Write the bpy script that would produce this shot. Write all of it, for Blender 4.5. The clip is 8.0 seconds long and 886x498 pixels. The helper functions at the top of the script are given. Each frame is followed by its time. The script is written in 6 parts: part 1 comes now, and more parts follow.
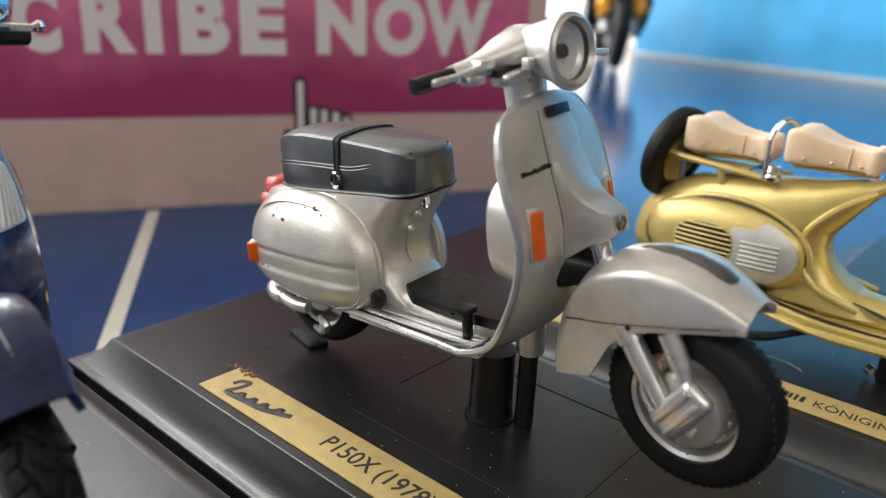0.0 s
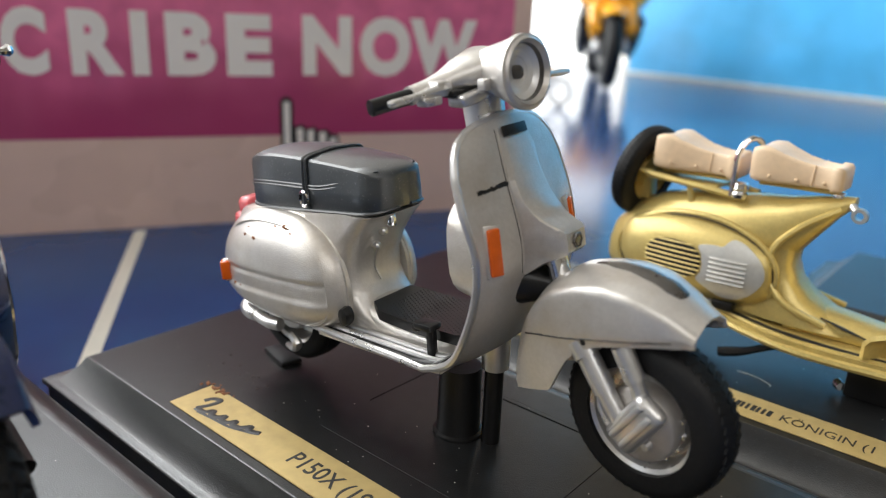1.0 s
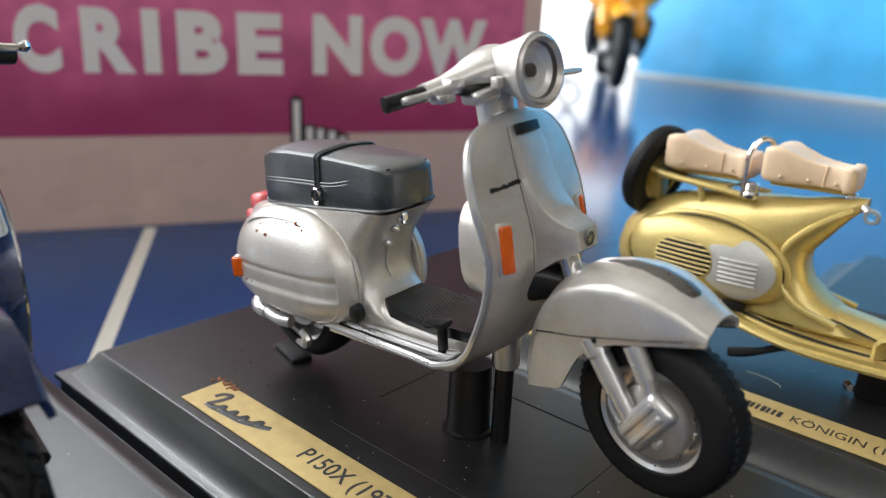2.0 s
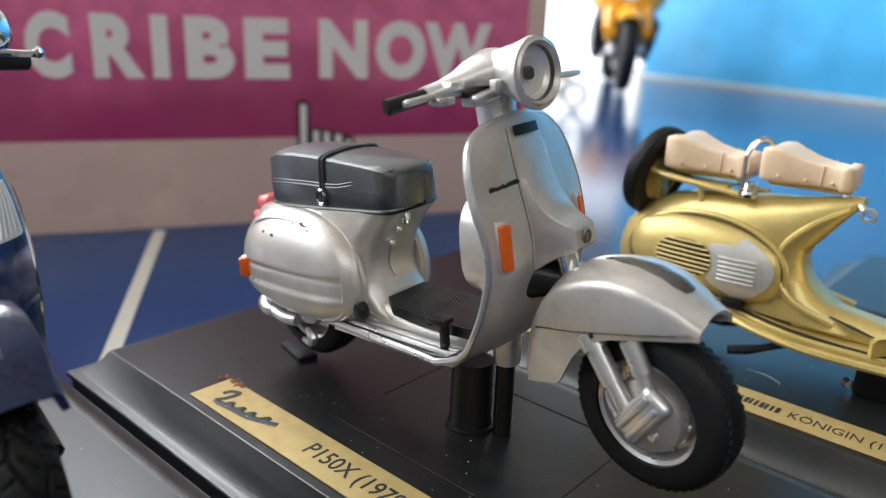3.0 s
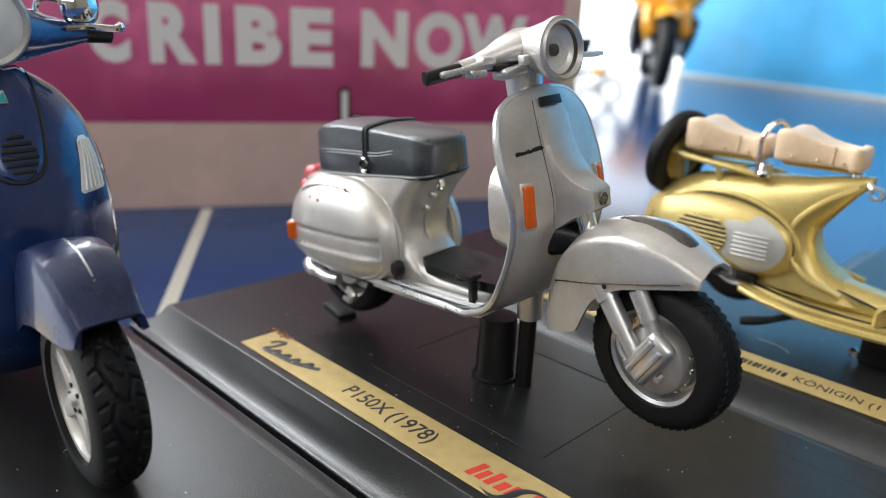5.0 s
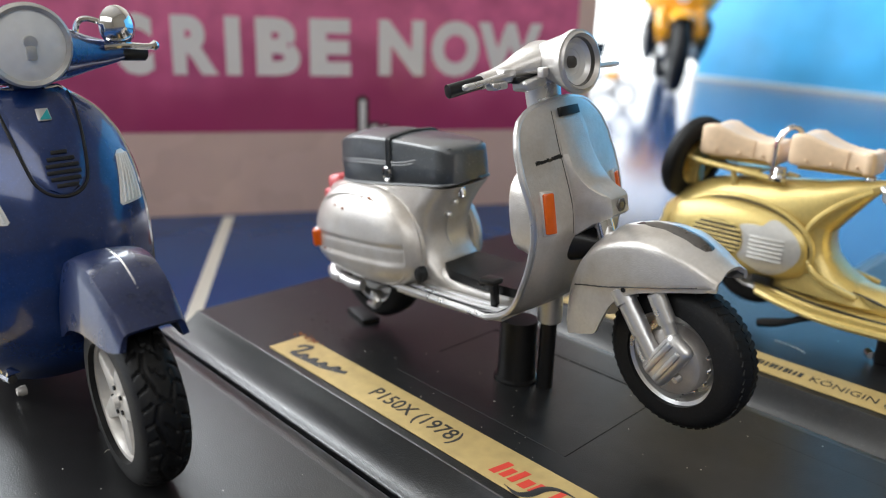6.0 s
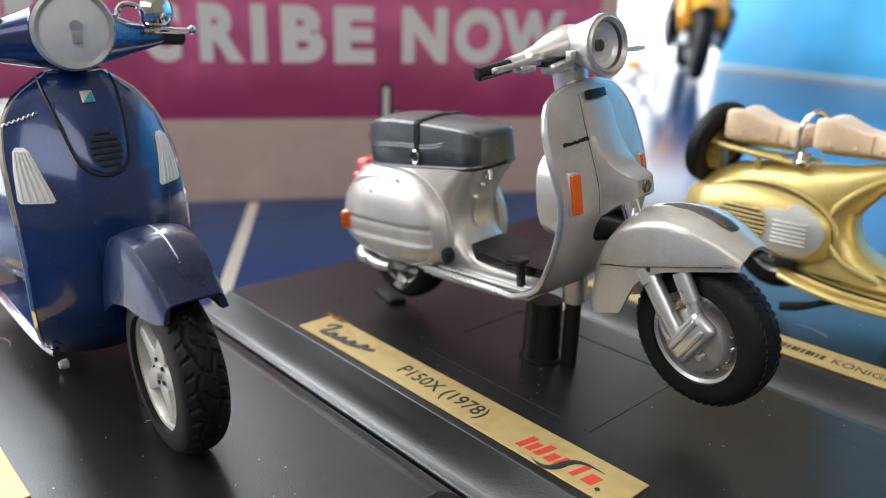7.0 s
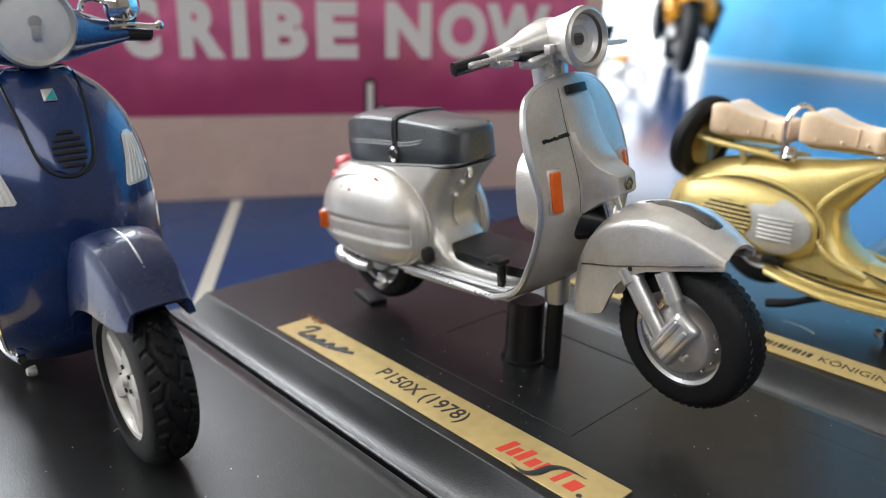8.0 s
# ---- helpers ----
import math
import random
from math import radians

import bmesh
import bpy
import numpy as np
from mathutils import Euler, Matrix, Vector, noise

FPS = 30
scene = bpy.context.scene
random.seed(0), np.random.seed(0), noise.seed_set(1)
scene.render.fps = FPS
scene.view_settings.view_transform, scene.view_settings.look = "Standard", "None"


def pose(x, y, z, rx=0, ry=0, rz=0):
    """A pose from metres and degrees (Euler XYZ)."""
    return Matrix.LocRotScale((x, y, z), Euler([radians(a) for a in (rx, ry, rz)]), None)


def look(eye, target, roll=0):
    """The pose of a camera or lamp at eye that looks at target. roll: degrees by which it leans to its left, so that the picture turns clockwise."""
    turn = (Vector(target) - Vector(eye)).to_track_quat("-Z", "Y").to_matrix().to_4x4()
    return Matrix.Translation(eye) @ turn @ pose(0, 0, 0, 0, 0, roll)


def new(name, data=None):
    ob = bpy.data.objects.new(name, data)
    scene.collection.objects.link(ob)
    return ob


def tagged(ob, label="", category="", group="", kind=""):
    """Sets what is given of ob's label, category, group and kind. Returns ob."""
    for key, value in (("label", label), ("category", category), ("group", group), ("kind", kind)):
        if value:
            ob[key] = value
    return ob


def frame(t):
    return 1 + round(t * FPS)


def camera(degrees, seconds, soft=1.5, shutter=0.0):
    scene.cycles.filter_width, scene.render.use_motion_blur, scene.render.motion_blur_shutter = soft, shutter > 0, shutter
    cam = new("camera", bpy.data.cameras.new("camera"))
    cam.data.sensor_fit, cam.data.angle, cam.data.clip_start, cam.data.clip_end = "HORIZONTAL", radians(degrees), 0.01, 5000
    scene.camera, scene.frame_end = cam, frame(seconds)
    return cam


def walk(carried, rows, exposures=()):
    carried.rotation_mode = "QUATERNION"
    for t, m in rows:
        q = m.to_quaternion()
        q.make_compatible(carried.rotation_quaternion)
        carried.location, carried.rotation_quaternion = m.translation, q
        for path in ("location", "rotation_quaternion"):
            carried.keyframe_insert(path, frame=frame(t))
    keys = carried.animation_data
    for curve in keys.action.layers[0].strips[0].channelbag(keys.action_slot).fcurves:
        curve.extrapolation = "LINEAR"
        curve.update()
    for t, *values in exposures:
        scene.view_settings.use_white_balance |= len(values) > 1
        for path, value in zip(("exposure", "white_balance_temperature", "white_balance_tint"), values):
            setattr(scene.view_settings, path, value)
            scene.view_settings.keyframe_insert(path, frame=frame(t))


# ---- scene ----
cam = camera(61.0, 8.0, soft=1.1)
PATH = [
    (0, (0.10935, -0.06272, 0.06920), (-0.01294, 0.08118, 0.00334), 2.50),
    (0.5, (0.11254, -0.05882, 0.06783), (-0.00838, 0.08764, 0.00516), 2.91),
    (1, (0.11460, -0.06053, 0.06976), (-0.00859, 0.08468, 0.00864), 2.23),
    (1.5, (0.11427, -0.06078, 0.06937), (-0.00977, 0.08375, 0.00833), 2.31),
    (3, (0.11698, -0.06285, 0.06963), (-0.00931, 0.08001, 0.0093), 2.10),
    (3.5, (0.12120, -0.06471, 0.07039), (-0.00699, 0.07667, 0.01056), 1.60),
    (4, (0.12501, -0.07146, 0.06720), (-0.00641, 0.06765, 0.00911), 3.08),
    (5.5, (0.12731, -0.07326, 0.06776), (-0.00644, 0.06198, 0.00595), 2.11),
    (6, (0.12859, -0.07636, 0.06885), (-0.00707, 0.05771, 0.00868), 1.82),
    (6.5, (0.12931, -0.08004, 0.06765), (-0.00855, 0.05101, 0.00584), 2.07),
    (7, (0.12993, -0.08007, 0.06810), (-0.00838, 0.05003, 0.00528), 1.71),
    (7.5, (0.12966, -0.07950, 0.06768), (-0.00843, 0.05019, 0.00357), 1.57),
    (8, (0.12888, -0.07599, 0.06787), (-0.00749, 0.05558, 0.0039), 1.44),
]
walk(cam, [(t, look(eye, target, roll)) for t, eye, target, roll in PATH], exposures=[(0.0, -0.06, 6620, 8), (0.5, -0.06, 6560, 8), (1.0, -0.04, 6460, 8), (1.5, 0.0, 6350, 8), (3.0, -0.02, 6250, 8), (4.0, 0.05, 6250, 8), (5.5, 0.08, 6250, 8), (7.0, 0.12, 6250, 8), (8.0, 0.12, 6250, 8)])

cam.data.dof.use_dof = True
cam.data.dof.focus_distance = 0.120
cam.data.dof.aperture_fstop = 17.0

# ---- world and light ----
MM = 0.001
world = bpy.data.worlds.new("sky")
scene.world = world
world.use_nodes = True
wn = world.node_tree.nodes
wn.clear()
w_out = wn.new("ShaderNodeOutputWorld")
w_bg = wn.new("ShaderNodeBackground")
w_sky = wn.new("ShaderNodeTexSky")
w_sky.sky_type = "NISHITA"
w_sky.sun_disc = False
w_sky.sun_elevation = radians(38)
w_sky.sun_rotation = radians(-40)
w_bg.inputs["Strength"].default_value = 0.15
world.node_tree.links.new(w_sky.outputs[0], w_bg.inputs[0])
world.node_tree.links.new(w_bg.outputs[0], w_out.inputs[0])

# the room is turned so that FWD points to its far window wall
ROOM = Vector((0.12, -0.07, 0.0))
FWD = Vector((-0.67, 0.742, 0.0)).normalized()
RGT = Vector((FWD.y, -FWD.x, 0.0))
FLOOR_Z = -0.022            # top of the blue table


def room_pt(f, r, z):
    p = ROOM + FWD * f + RGT * r
    return Vector((p.x, p.y, z))


def area_lamp(name, at, to, wide, high, power, colour):
    lamp = bpy.data.lights.new(name, "AREA")
    lamp.shape = "RECTANGLE"
    lamp.size, lamp.size_y, lamp.energy, lamp.color = wide, high, power, colour
    ob = new(name, lamp)
    ob.matrix_world = look(at, to)
    return ob


area_lamp("window_light", room_pt(1.62, -1.16, 1.0), room_pt(0.0, -0.5, 0.6), 0.86, 1.9, 58.0, (0.92, 0.97, 1.0))
area_lamp("window_light_side", room_pt(0.46, -1.62, 1.02), room_pt(0.15, 0.0, 0.1), 2.0, 1.85, 66.0, (1.0, 0.98, 0.95))
# fill lamp added behind the camera to light the card; no known window
area_lamp("fill_light_rear", room_pt(-1.84, 0.1, 1.5), room_pt(0.0, 0.0, 0.0), 2.4, 1.0, 18.0, (1.0, 0.93, 0.84))


# ---- materials ----
def material(name, colour, rough=0.5, metal=0.0, var=0.12, scale=900.0, bump=0.05, bump_scale=2500.0, coat=0.0, dust=0.0, second=None, spec=0.5):
    """A surface with mottling at two scales, uneven gloss and fine relief; dust: pale specks lying on it."""
    m = bpy.data.materials.new(name)
    m.use_nodes = True
    nt = m.node_tree
    n, l = nt.nodes, nt.links
    b = n["Principled BSDF"]
    tc = n.new("ShaderNodeTexCoord")
    big, fine = n.new("ShaderNodeTexNoise"), n.new("ShaderNodeTexNoise")
    big.inputs["Scale"].default_value, big.inputs["Detail"].default_value = scale * 0.12, 4.0
    fine.inputs["Scale"].default_value, fine.inputs["Detail"].default_value = scale, 3.0
    l.new(tc.outputs["Object"], big.inputs["Vector"])
    l.new(tc.outputs["Object"], fine.inputs["Vector"])
    add = n.new("ShaderNodeMath")
    add.operation = "ADD"
    l.new(big.outputs["Fac"], add.inputs[0])
    l.new(fine.outputs["Fac"], add.inputs[1])
    ramp = n.new("ShaderNodeMapRange")
    ramp.inputs["From Min"].default_value, ramp.inputs["From Max"].default_value = 0.6, 1.4
    l.new(add.outputs[0], ramp.inputs["Value"])
    mix = n.new("ShaderNodeMix")
    mix.data_type = "RGBA"
    lo = second if second else tuple(c * (1 - var) for c in colour)
    hi = colour if second else tuple(min(1.0, c * (1 + var)) for c in colour)
    mix.inputs[6].default_value, mix.inputs[7].default_value = (*lo, 1), (*hi, 1)
    l.new(ramp.outputs[0], mix.inputs[0])
    top = mix.outputs[2]
    if dust > 0:
        spots = n.new("ShaderNodeTexNoise")
        spots.inputs["Scale"].default_value, spots.inputs["Detail"].default_value = 2600.0, 3.0
        l.new(tc.outputs["Object"], spots.inputs["Vector"])
        cut = n.new("ShaderNodeMapRange")
        cut.inputs["From Min"].default_value, cut.inputs["From Max"].default_value = 0.63, 0.7
        cut.inputs["To Max"].default_value = dust
        l.new(spots.outputs["Fac"], cut.inputs["Value"])
        mix2 = n.new("ShaderNodeMix")
        mix2.data_type = "RGBA"
        mix2.inputs[7].default_value = (0.55, 0.53, 0.5, 1)
        l.new(cut.outputs[0], mix2.inputs[0])
        l.new(top, mix2.inputs[6])
        top = mix2.outputs[2]
    l.new(top, b.inputs["Base Color"])
    rr = n.new("ShaderNodeMapRange")
    rr.inputs["To Min"].default_value, rr.inputs["To Max"].default_value = max(0.02, rough * 0.8), min(1.0, rough * 1.2)
    l.new(big.outputs["Fac"], rr.inputs["Value"])
    l.new(rr.outputs[0], b.inputs["Roughness"])
    b.inputs["Metallic"].default_value = metal
    b.inputs["Coat Weight"].default_value = coat
    b.inputs["Coat Roughness"].default_value = 0.08
    b.inputs["Specular IOR Level"].default_value = spec
    if bump > 0:
        grain = n.new("ShaderNodeTexNoise")
        grain.inputs["Scale"].default_value, grain.inputs["Detail"].default_value = bump_scale, 3.0
        l.new(tc.outputs["Object"], grain.inputs["Vector"])
        bp = n.new("ShaderNodeBump")
        bp.inputs["Strength"].default_value, bp.inputs["Distance"].default_value = bump, 0.0002
        l.new(grain.outputs["Fac"], bp.inputs["Height"])
        l.new(bp.outputs[0], b.inputs["Normal"])
    return m


M_SILVER = material("silver_paint", (0.62, 0.59, 0.555), 0.34, 0.55, 0.08, 1800, 0.3, 4200, 0.65, 0.3)
M_SILVER_TRIM = material("silver_trim", (0.68, 0.67, 0.66), 0.29, 0.78, 0.06, 1500, 0.05, 4000)
M_DRUM = material("dull_drum", (0.50, 0.47, 0.44), 0.48, 0.6, 0.15, 700, 0.1, 3000, 0.5, 0.2)
M_CHROME = material("chrome", (0.82, 0.82, 0.83), 0.1, 1.0, 0.05, 800, 0.02, 3000)
M_REFLECT = material("lamp_reflector", (0.80, 0.79, 0.77), 0.38, 0.45, 0.05, 700, 0.05, 2000, 0.5)
M_GOLD = material("gold_paint", (0.62, 0.48, 0.17), 0.34, 0.5, 0.12, 1500, 0.2, 4200, 0.35)
M_BLUE = material("blue_paint", (0.009, 0.034, 0.145), 0.22, 0.3, 0.2, 1500, 0.08, 4500, 0.9, 0.05)
M_BLUE_DUSTY = material("dusty_blue_paint", (0.010, 0.020, 0.078), 0.29, 0.2, 0.3, 1800, 0.25, 4200, 0.5, 0.1)
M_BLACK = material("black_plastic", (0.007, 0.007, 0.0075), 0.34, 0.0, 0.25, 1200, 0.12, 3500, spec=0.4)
M_BASE = material("base_plastic", (0.012, 0.0122, 0.0126), 0.31, 0.0, 0.5, 300, 0.2, 4200, 0.0, spec=0.39)
M_MOULD = material("grainy_base_plastic", (0.015, 0.015, 0.0155), 0.35, 0.0, 0.4, 900, 0.3, 4600, 0.0, 0.05, spec=0.95)
M_RUBBER = material("tyre_rubber", (0.0055, 0.0055, 0.006), 0.55, 0.0, 0.3, 1200, 0.2, 2500, 0.0, 0.02, spec=0.3)
M_SEAT = material("seat_vinyl", (0.012, 0.016, 0.020), 0.40, 0.0, 0.25, 900, 0.1, 2500, 0.4, 0.15, spec=0.9)
M_SEAT.node_tree.nodes["Principled BSDF"].inputs["Sheen Weight"].default_value = 0.06
M_SEAT.node_tree.nodes["Principled BSDF"].inputs["Sheen Roughness"].default_value = 0.35
M_BEIGE = material("beige_vinyl", (0.72, 0.53, 0.35), 0.4, 0.0, 0.1, 700, 0.15, 2000)
M_ORANGE = material("orange_lens", (0.76, 0.125, 0.008), 0.25, 0.0, 0.1, 900, 0.03, 2500)
M_RED = material("red_lens", (0.62, 0.1, 0.11), 0.25, 0.0, 0.1, 900, 0.03, 2500)
M_LENS = material("clear_lens", (0.9, 0.89, 0.86), 0.16, 0.0, 0.06, 700, 0.05, 2000, 0.6)
M_PLAQUE = material("brass_plaque", (0.50, 0.37, 0.15), 0.46, 0.35, 0.16, 400, 0.12, 3000)
M_JOINT = material("matt_black_joint", (0.004, 0.004, 0.004), 0.9, 0.0, 0.1, 900, 0.0, spec=0.05)
M_INK = material("black_ink", (0.012, 0.012, 0.012), 0.45, 0.0, 0.1, 900, 0.0)
M_REDINK = material("red_ink", (0.55, 0.04, 0.02), 0.45, 0.0, 0.1, 900, 0.0)
M_TABLE = material("blue_laminate", (0.007, 0.048, 0.16), 0.16, 0.0, 0.1, 60, 0.03, 400, spec=0.42)
M_TAPE = material("cream_tape", (0.62, 0.6, 0.52), 0.5, 0.0, 0.08, 300, 0.05, 900)
M_BOARD = material("blue_board", (0.08, 0.40, 0.72), 0.32, 0.0, 0.3, 12, 0.05, 400)
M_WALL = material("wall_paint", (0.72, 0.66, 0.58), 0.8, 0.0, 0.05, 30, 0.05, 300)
# tone of unseen walls, kept dark so little light bounces on the fronts
M_WALL_LOW_BOUNCE = material("low_bounce_wall", (0.17, 0.15, 0.12), 0.8, 0.0, 0.05, 30, 0.05, 300)
M_CEIL = material("ceiling_paint", (0.60, 0.56, 0.50), 0.85, 0.0, 0.03, 30, 0.05, 300)
M_FLOOR = material("room_floor_tile", (0.4, 0.36, 0.31), 0.4, 0.0, 0.12, 20, 0.05, 200)
M_FRAME = material("window_frame_paint", (0.75, 0.75, 0.74), 0.5, 0.0, 0.05, 60, 0.03, 300)
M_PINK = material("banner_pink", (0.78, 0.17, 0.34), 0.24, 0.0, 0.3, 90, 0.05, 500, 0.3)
M_CREAM = material("banner_cream", (0.8, 0.57, 0.48), 0.28, 0.0, 0.06, 60, 0.05, 500, 0.2)
M_LETTER = material("banner_letter", (0.9, 0.85, 0.81), 0.3, 0.0, 0.05, 90, 0.03, 500, 0.2)


def haze_shade_fade(m, low, z0, z1):
    """Paints a hazy reflection high up and shade low down into the colour, unevenly."""
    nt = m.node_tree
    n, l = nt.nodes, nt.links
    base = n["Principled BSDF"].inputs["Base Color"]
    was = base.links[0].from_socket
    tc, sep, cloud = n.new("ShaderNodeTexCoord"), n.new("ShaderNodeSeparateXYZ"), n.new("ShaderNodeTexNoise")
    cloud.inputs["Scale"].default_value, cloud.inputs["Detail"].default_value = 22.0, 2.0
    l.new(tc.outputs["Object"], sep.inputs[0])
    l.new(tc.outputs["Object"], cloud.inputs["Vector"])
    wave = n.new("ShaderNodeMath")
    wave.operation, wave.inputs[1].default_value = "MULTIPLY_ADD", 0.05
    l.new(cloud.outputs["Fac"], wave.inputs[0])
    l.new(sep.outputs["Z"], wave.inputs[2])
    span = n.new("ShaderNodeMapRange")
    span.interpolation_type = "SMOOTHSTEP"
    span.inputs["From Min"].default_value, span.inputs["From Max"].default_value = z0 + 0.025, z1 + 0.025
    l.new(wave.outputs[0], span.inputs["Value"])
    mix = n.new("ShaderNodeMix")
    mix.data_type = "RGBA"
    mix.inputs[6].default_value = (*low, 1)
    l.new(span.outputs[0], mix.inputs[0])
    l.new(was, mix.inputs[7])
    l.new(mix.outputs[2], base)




def brown_film(m, amount):
    """Patches of a thin brownish film over a paint."""
    nt = m.node_tree
    n, l = nt.nodes, nt.links
    base = n["Principled BSDF"].inputs["Base Color"]
    was = base.links[0].from_socket
    tc, cloud, cut, mix = n.new("ShaderNodeTexCoord"), n.new("ShaderNodeTexNoise"), n.new("ShaderNodeMapRange"), n.new("ShaderNodeMix")
    cloud.inputs["Scale"].default_value, cloud.inputs["Detail"].default_value, cloud.inputs["Roughness"].default_value = 75.0, 5.0, 0.6
    cut.inputs["From Min"].default_value, cut.inputs["From Max"].default_value, cut.inputs["To Max"].default_value = 0.48, 0.74, amount
    mix.data_type = "RGBA"
    mix.inputs[7].default_value = (0.36, 0.28, 0.18, 1)
    l.new(tc.outputs["Object"], cloud.inputs["Vector"])
    l.new(cloud.outputs["Fac"], cut.inputs["Value"])
    l.new(cut.outputs[0], mix.inputs[0])
    l.new(was, mix.inputs[6])
    l.new(mix.outputs[2], base)


brown_film(M_SILVER, 0.55)
# haze reflected high on the card and shade low down, put into its pink
haze_shade_fade(M_PINK, (0.40, 0.045, 0.15), 0.042, 0.085)
M_DIRT = material("dirt", (0.05, 0.04, 0.035), 0.9, 0.0, 0.4, 1500, 0.1, 3000)
M_RUST = material("brown_crumb", (0.22, 0.075, 0.02), 0.7, 0.0, 0.4, 1500, 0.1, 3000)
M_PALE = material("pale_alloy", (0.58, 0.555, 0.52), 0.38, 0.35, 0.12, 900, 0.08, 2500)
M_TEAL = material("teal_enamel", (0.03, 0.4, 0.42), 0.3, 0.0, 0.1, 900, 0.0)
M_CREST = material("dark_crest", (0.13, 0.12, 0.11), 0.28, 0.6, 0.2, 1200, 0.06, 3500, 0.3)
M_GREY = material("grey_cover", (0.62, 0.61, 0.58), 0.33, 0.5, 0.1, 1200, 0.06, 3500)
M_BIKE = material("orange_fairing", (0.9, 0.40, 0.02), 0.25, 0.0, 0.08, 300, 0.03, 900, 0.5)
M_WHITE = material("white_paint", (0.75, 0.75, 0.73), 0.3, 0.0, 0.05, 300, 0.03, 900, 0.4)


# ---- mesh tools (all in millimetres) ----
def finish(bm, smooth=True, angle=35.0):
    bmesh.ops.recalc_face_normals(bm, faces=bm.faces)
    for f in bm.faces:
        f.smooth = smooth
    if smooth:
        lim = radians(angle)
        for e in bm.edges:
            if len(e.link_faces) == 2 and e.calc_face_angle(0.0) > lim:
                e.smooth = False
    return bm


def part(name, bm, mat, parent=None, label="", smooth=True, angle=35.0):
    finish(bm, smooth, angle)
    bm.transform(Matrix.Scale(MM, 4))
    me = bpy.data.meshes.new(name)
    bm.to_mesh(me)
    bm.free()
    me.materials.append(mat)
    ob = new(name, me)
    if parent is not None:
        ob.parent = parent
    if label:
        tagged(ob, label)
    return ob


def thing(name, m, label, category, group="", kind=""):
    ob = new(name)
    ob.matrix_world = m
    ob.empty_display_size = 0.01
    return tagged(ob, label, category, group, kind)


def join(*bms):
    out = bms[0]
    for b in bms[1:]:
        me = bpy.data.meshes.new("tmp")
        b.to_mesh(me)
        b.free()
        out.from_mesh(me)
        bpy.data.meshes.remove(me)
    return out


def moved(bm, m):
    bm.transform(m)
    return bm


def box(x0, y0, z0, x1, y1, z1, bevel=0.0, seg=2):
    bm = bmesh.new()
    bmesh.ops.create_cube(bm, size=1.0)
    bm.transform(Matrix.Translation(((x0 + x1) / 2, (y0 + y1) / 2, (z0 + z1) / 2)) @ Matrix.Diagonal((x1 - x0, y1 - y0, z1 - z0, 1)))
    if bevel > 0:
        bmesh.ops.bevel(bm, geom=list(bm.edges), offset=bevel, segments=seg, profile=0.5, affect="EDGES")
    return bm


def loft(rings, closed=True, caps=True):
    """Skin through rings of equally many points."""
    bm = bmesh.new()
    vr = [[bm.verts.new(p) for p in r] for r in rings]
    n = len(rings[0])
    for a, b in zip(vr, vr[1:]):
        for i in range(n if closed else n - 1):
            j = (i + 1) % n
            try:
                bm.faces.new((a[i], a[j], b[j], b[i]))
            except ValueError:
                pass
    if caps and closed:
        bm.faces.new(vr[0])
        bm.faces.new(vr[-1])
    bmesh.ops.remove_doubles(bm, verts=bm.verts, dist=1e-4)
    return bm


def ring_yz(x, cy, cz, hy, hz, p=2.5, n=24, zl=None):
    """A rounded ring across the x axis; zl: another half height below."""
    out = []
    for i in range(n):
        a = 2 * math.pi * i / n
        c, s = math.cos(a), math.sin(a)
        h = hz if s >= 0 or zl is None else zl
        out.append(Vector((x, cy + hy * math.copysign(abs(c) ** (2 / p), c), cz + h * math.copysign(abs(s) ** (2 / p), s))))
    return out


def shell(f, nu, nv, thick):
    """A sheet f(u, v), u and v in 0..1, given thickness."""
    P = [[Vector(f(i / nu, j / nv)) for j in range(nv + 1)] for i in range(nu + 1)]
    bm = bmesh.new()
    top, bot = [], []
    for i in range(nu + 1):
        ta, ba = [], []
        for j in range(nv + 1):
            du = P[min(i + 1, nu)][j] - P[max(i - 1, 0)][j]
            dv = P[i][min(j + 1, nv)] - P[i][max(j - 1, 0)]
            nn = du.cross(dv)
            nn = nn.normalized() if nn.length > 1e-9 else Vector((0, 0, 1))
            ta.append(bm.verts.new(P[i][j] + nn * thick / 2))
            ba.append(bm.verts.new(P[i][j] - nn * thick / 2))
        top.append(ta)
        bot.append(ba)
    for i in range(nu):
        for j in range(nv):
            bm.faces.new((top[i][j], top[i + 1][j], top[i + 1][j + 1], top[i][j + 1]))
            bm.faces.new((bot[i][j], bot[i][j + 1], bot[i + 1][j + 1], bot[i + 1][j]))
    for i in range(nu):
        bm.faces.new((top[i][0], bot[i][0], bot[i + 1][0], top[i + 1][0]))
        bm.faces.new((top[i][nv], top[i + 1][nv], bot[i + 1][nv], bot[i][nv]))
    for j in range(nv):
        bm.faces.new((top[0][j], top[0][j + 1], bot[0][j + 1], bot[0][j]))
        bm.faces.new((top[nu][j], bot[nu][j], bot[nu][j + 1], top[nu][j + 1]))
    return bm


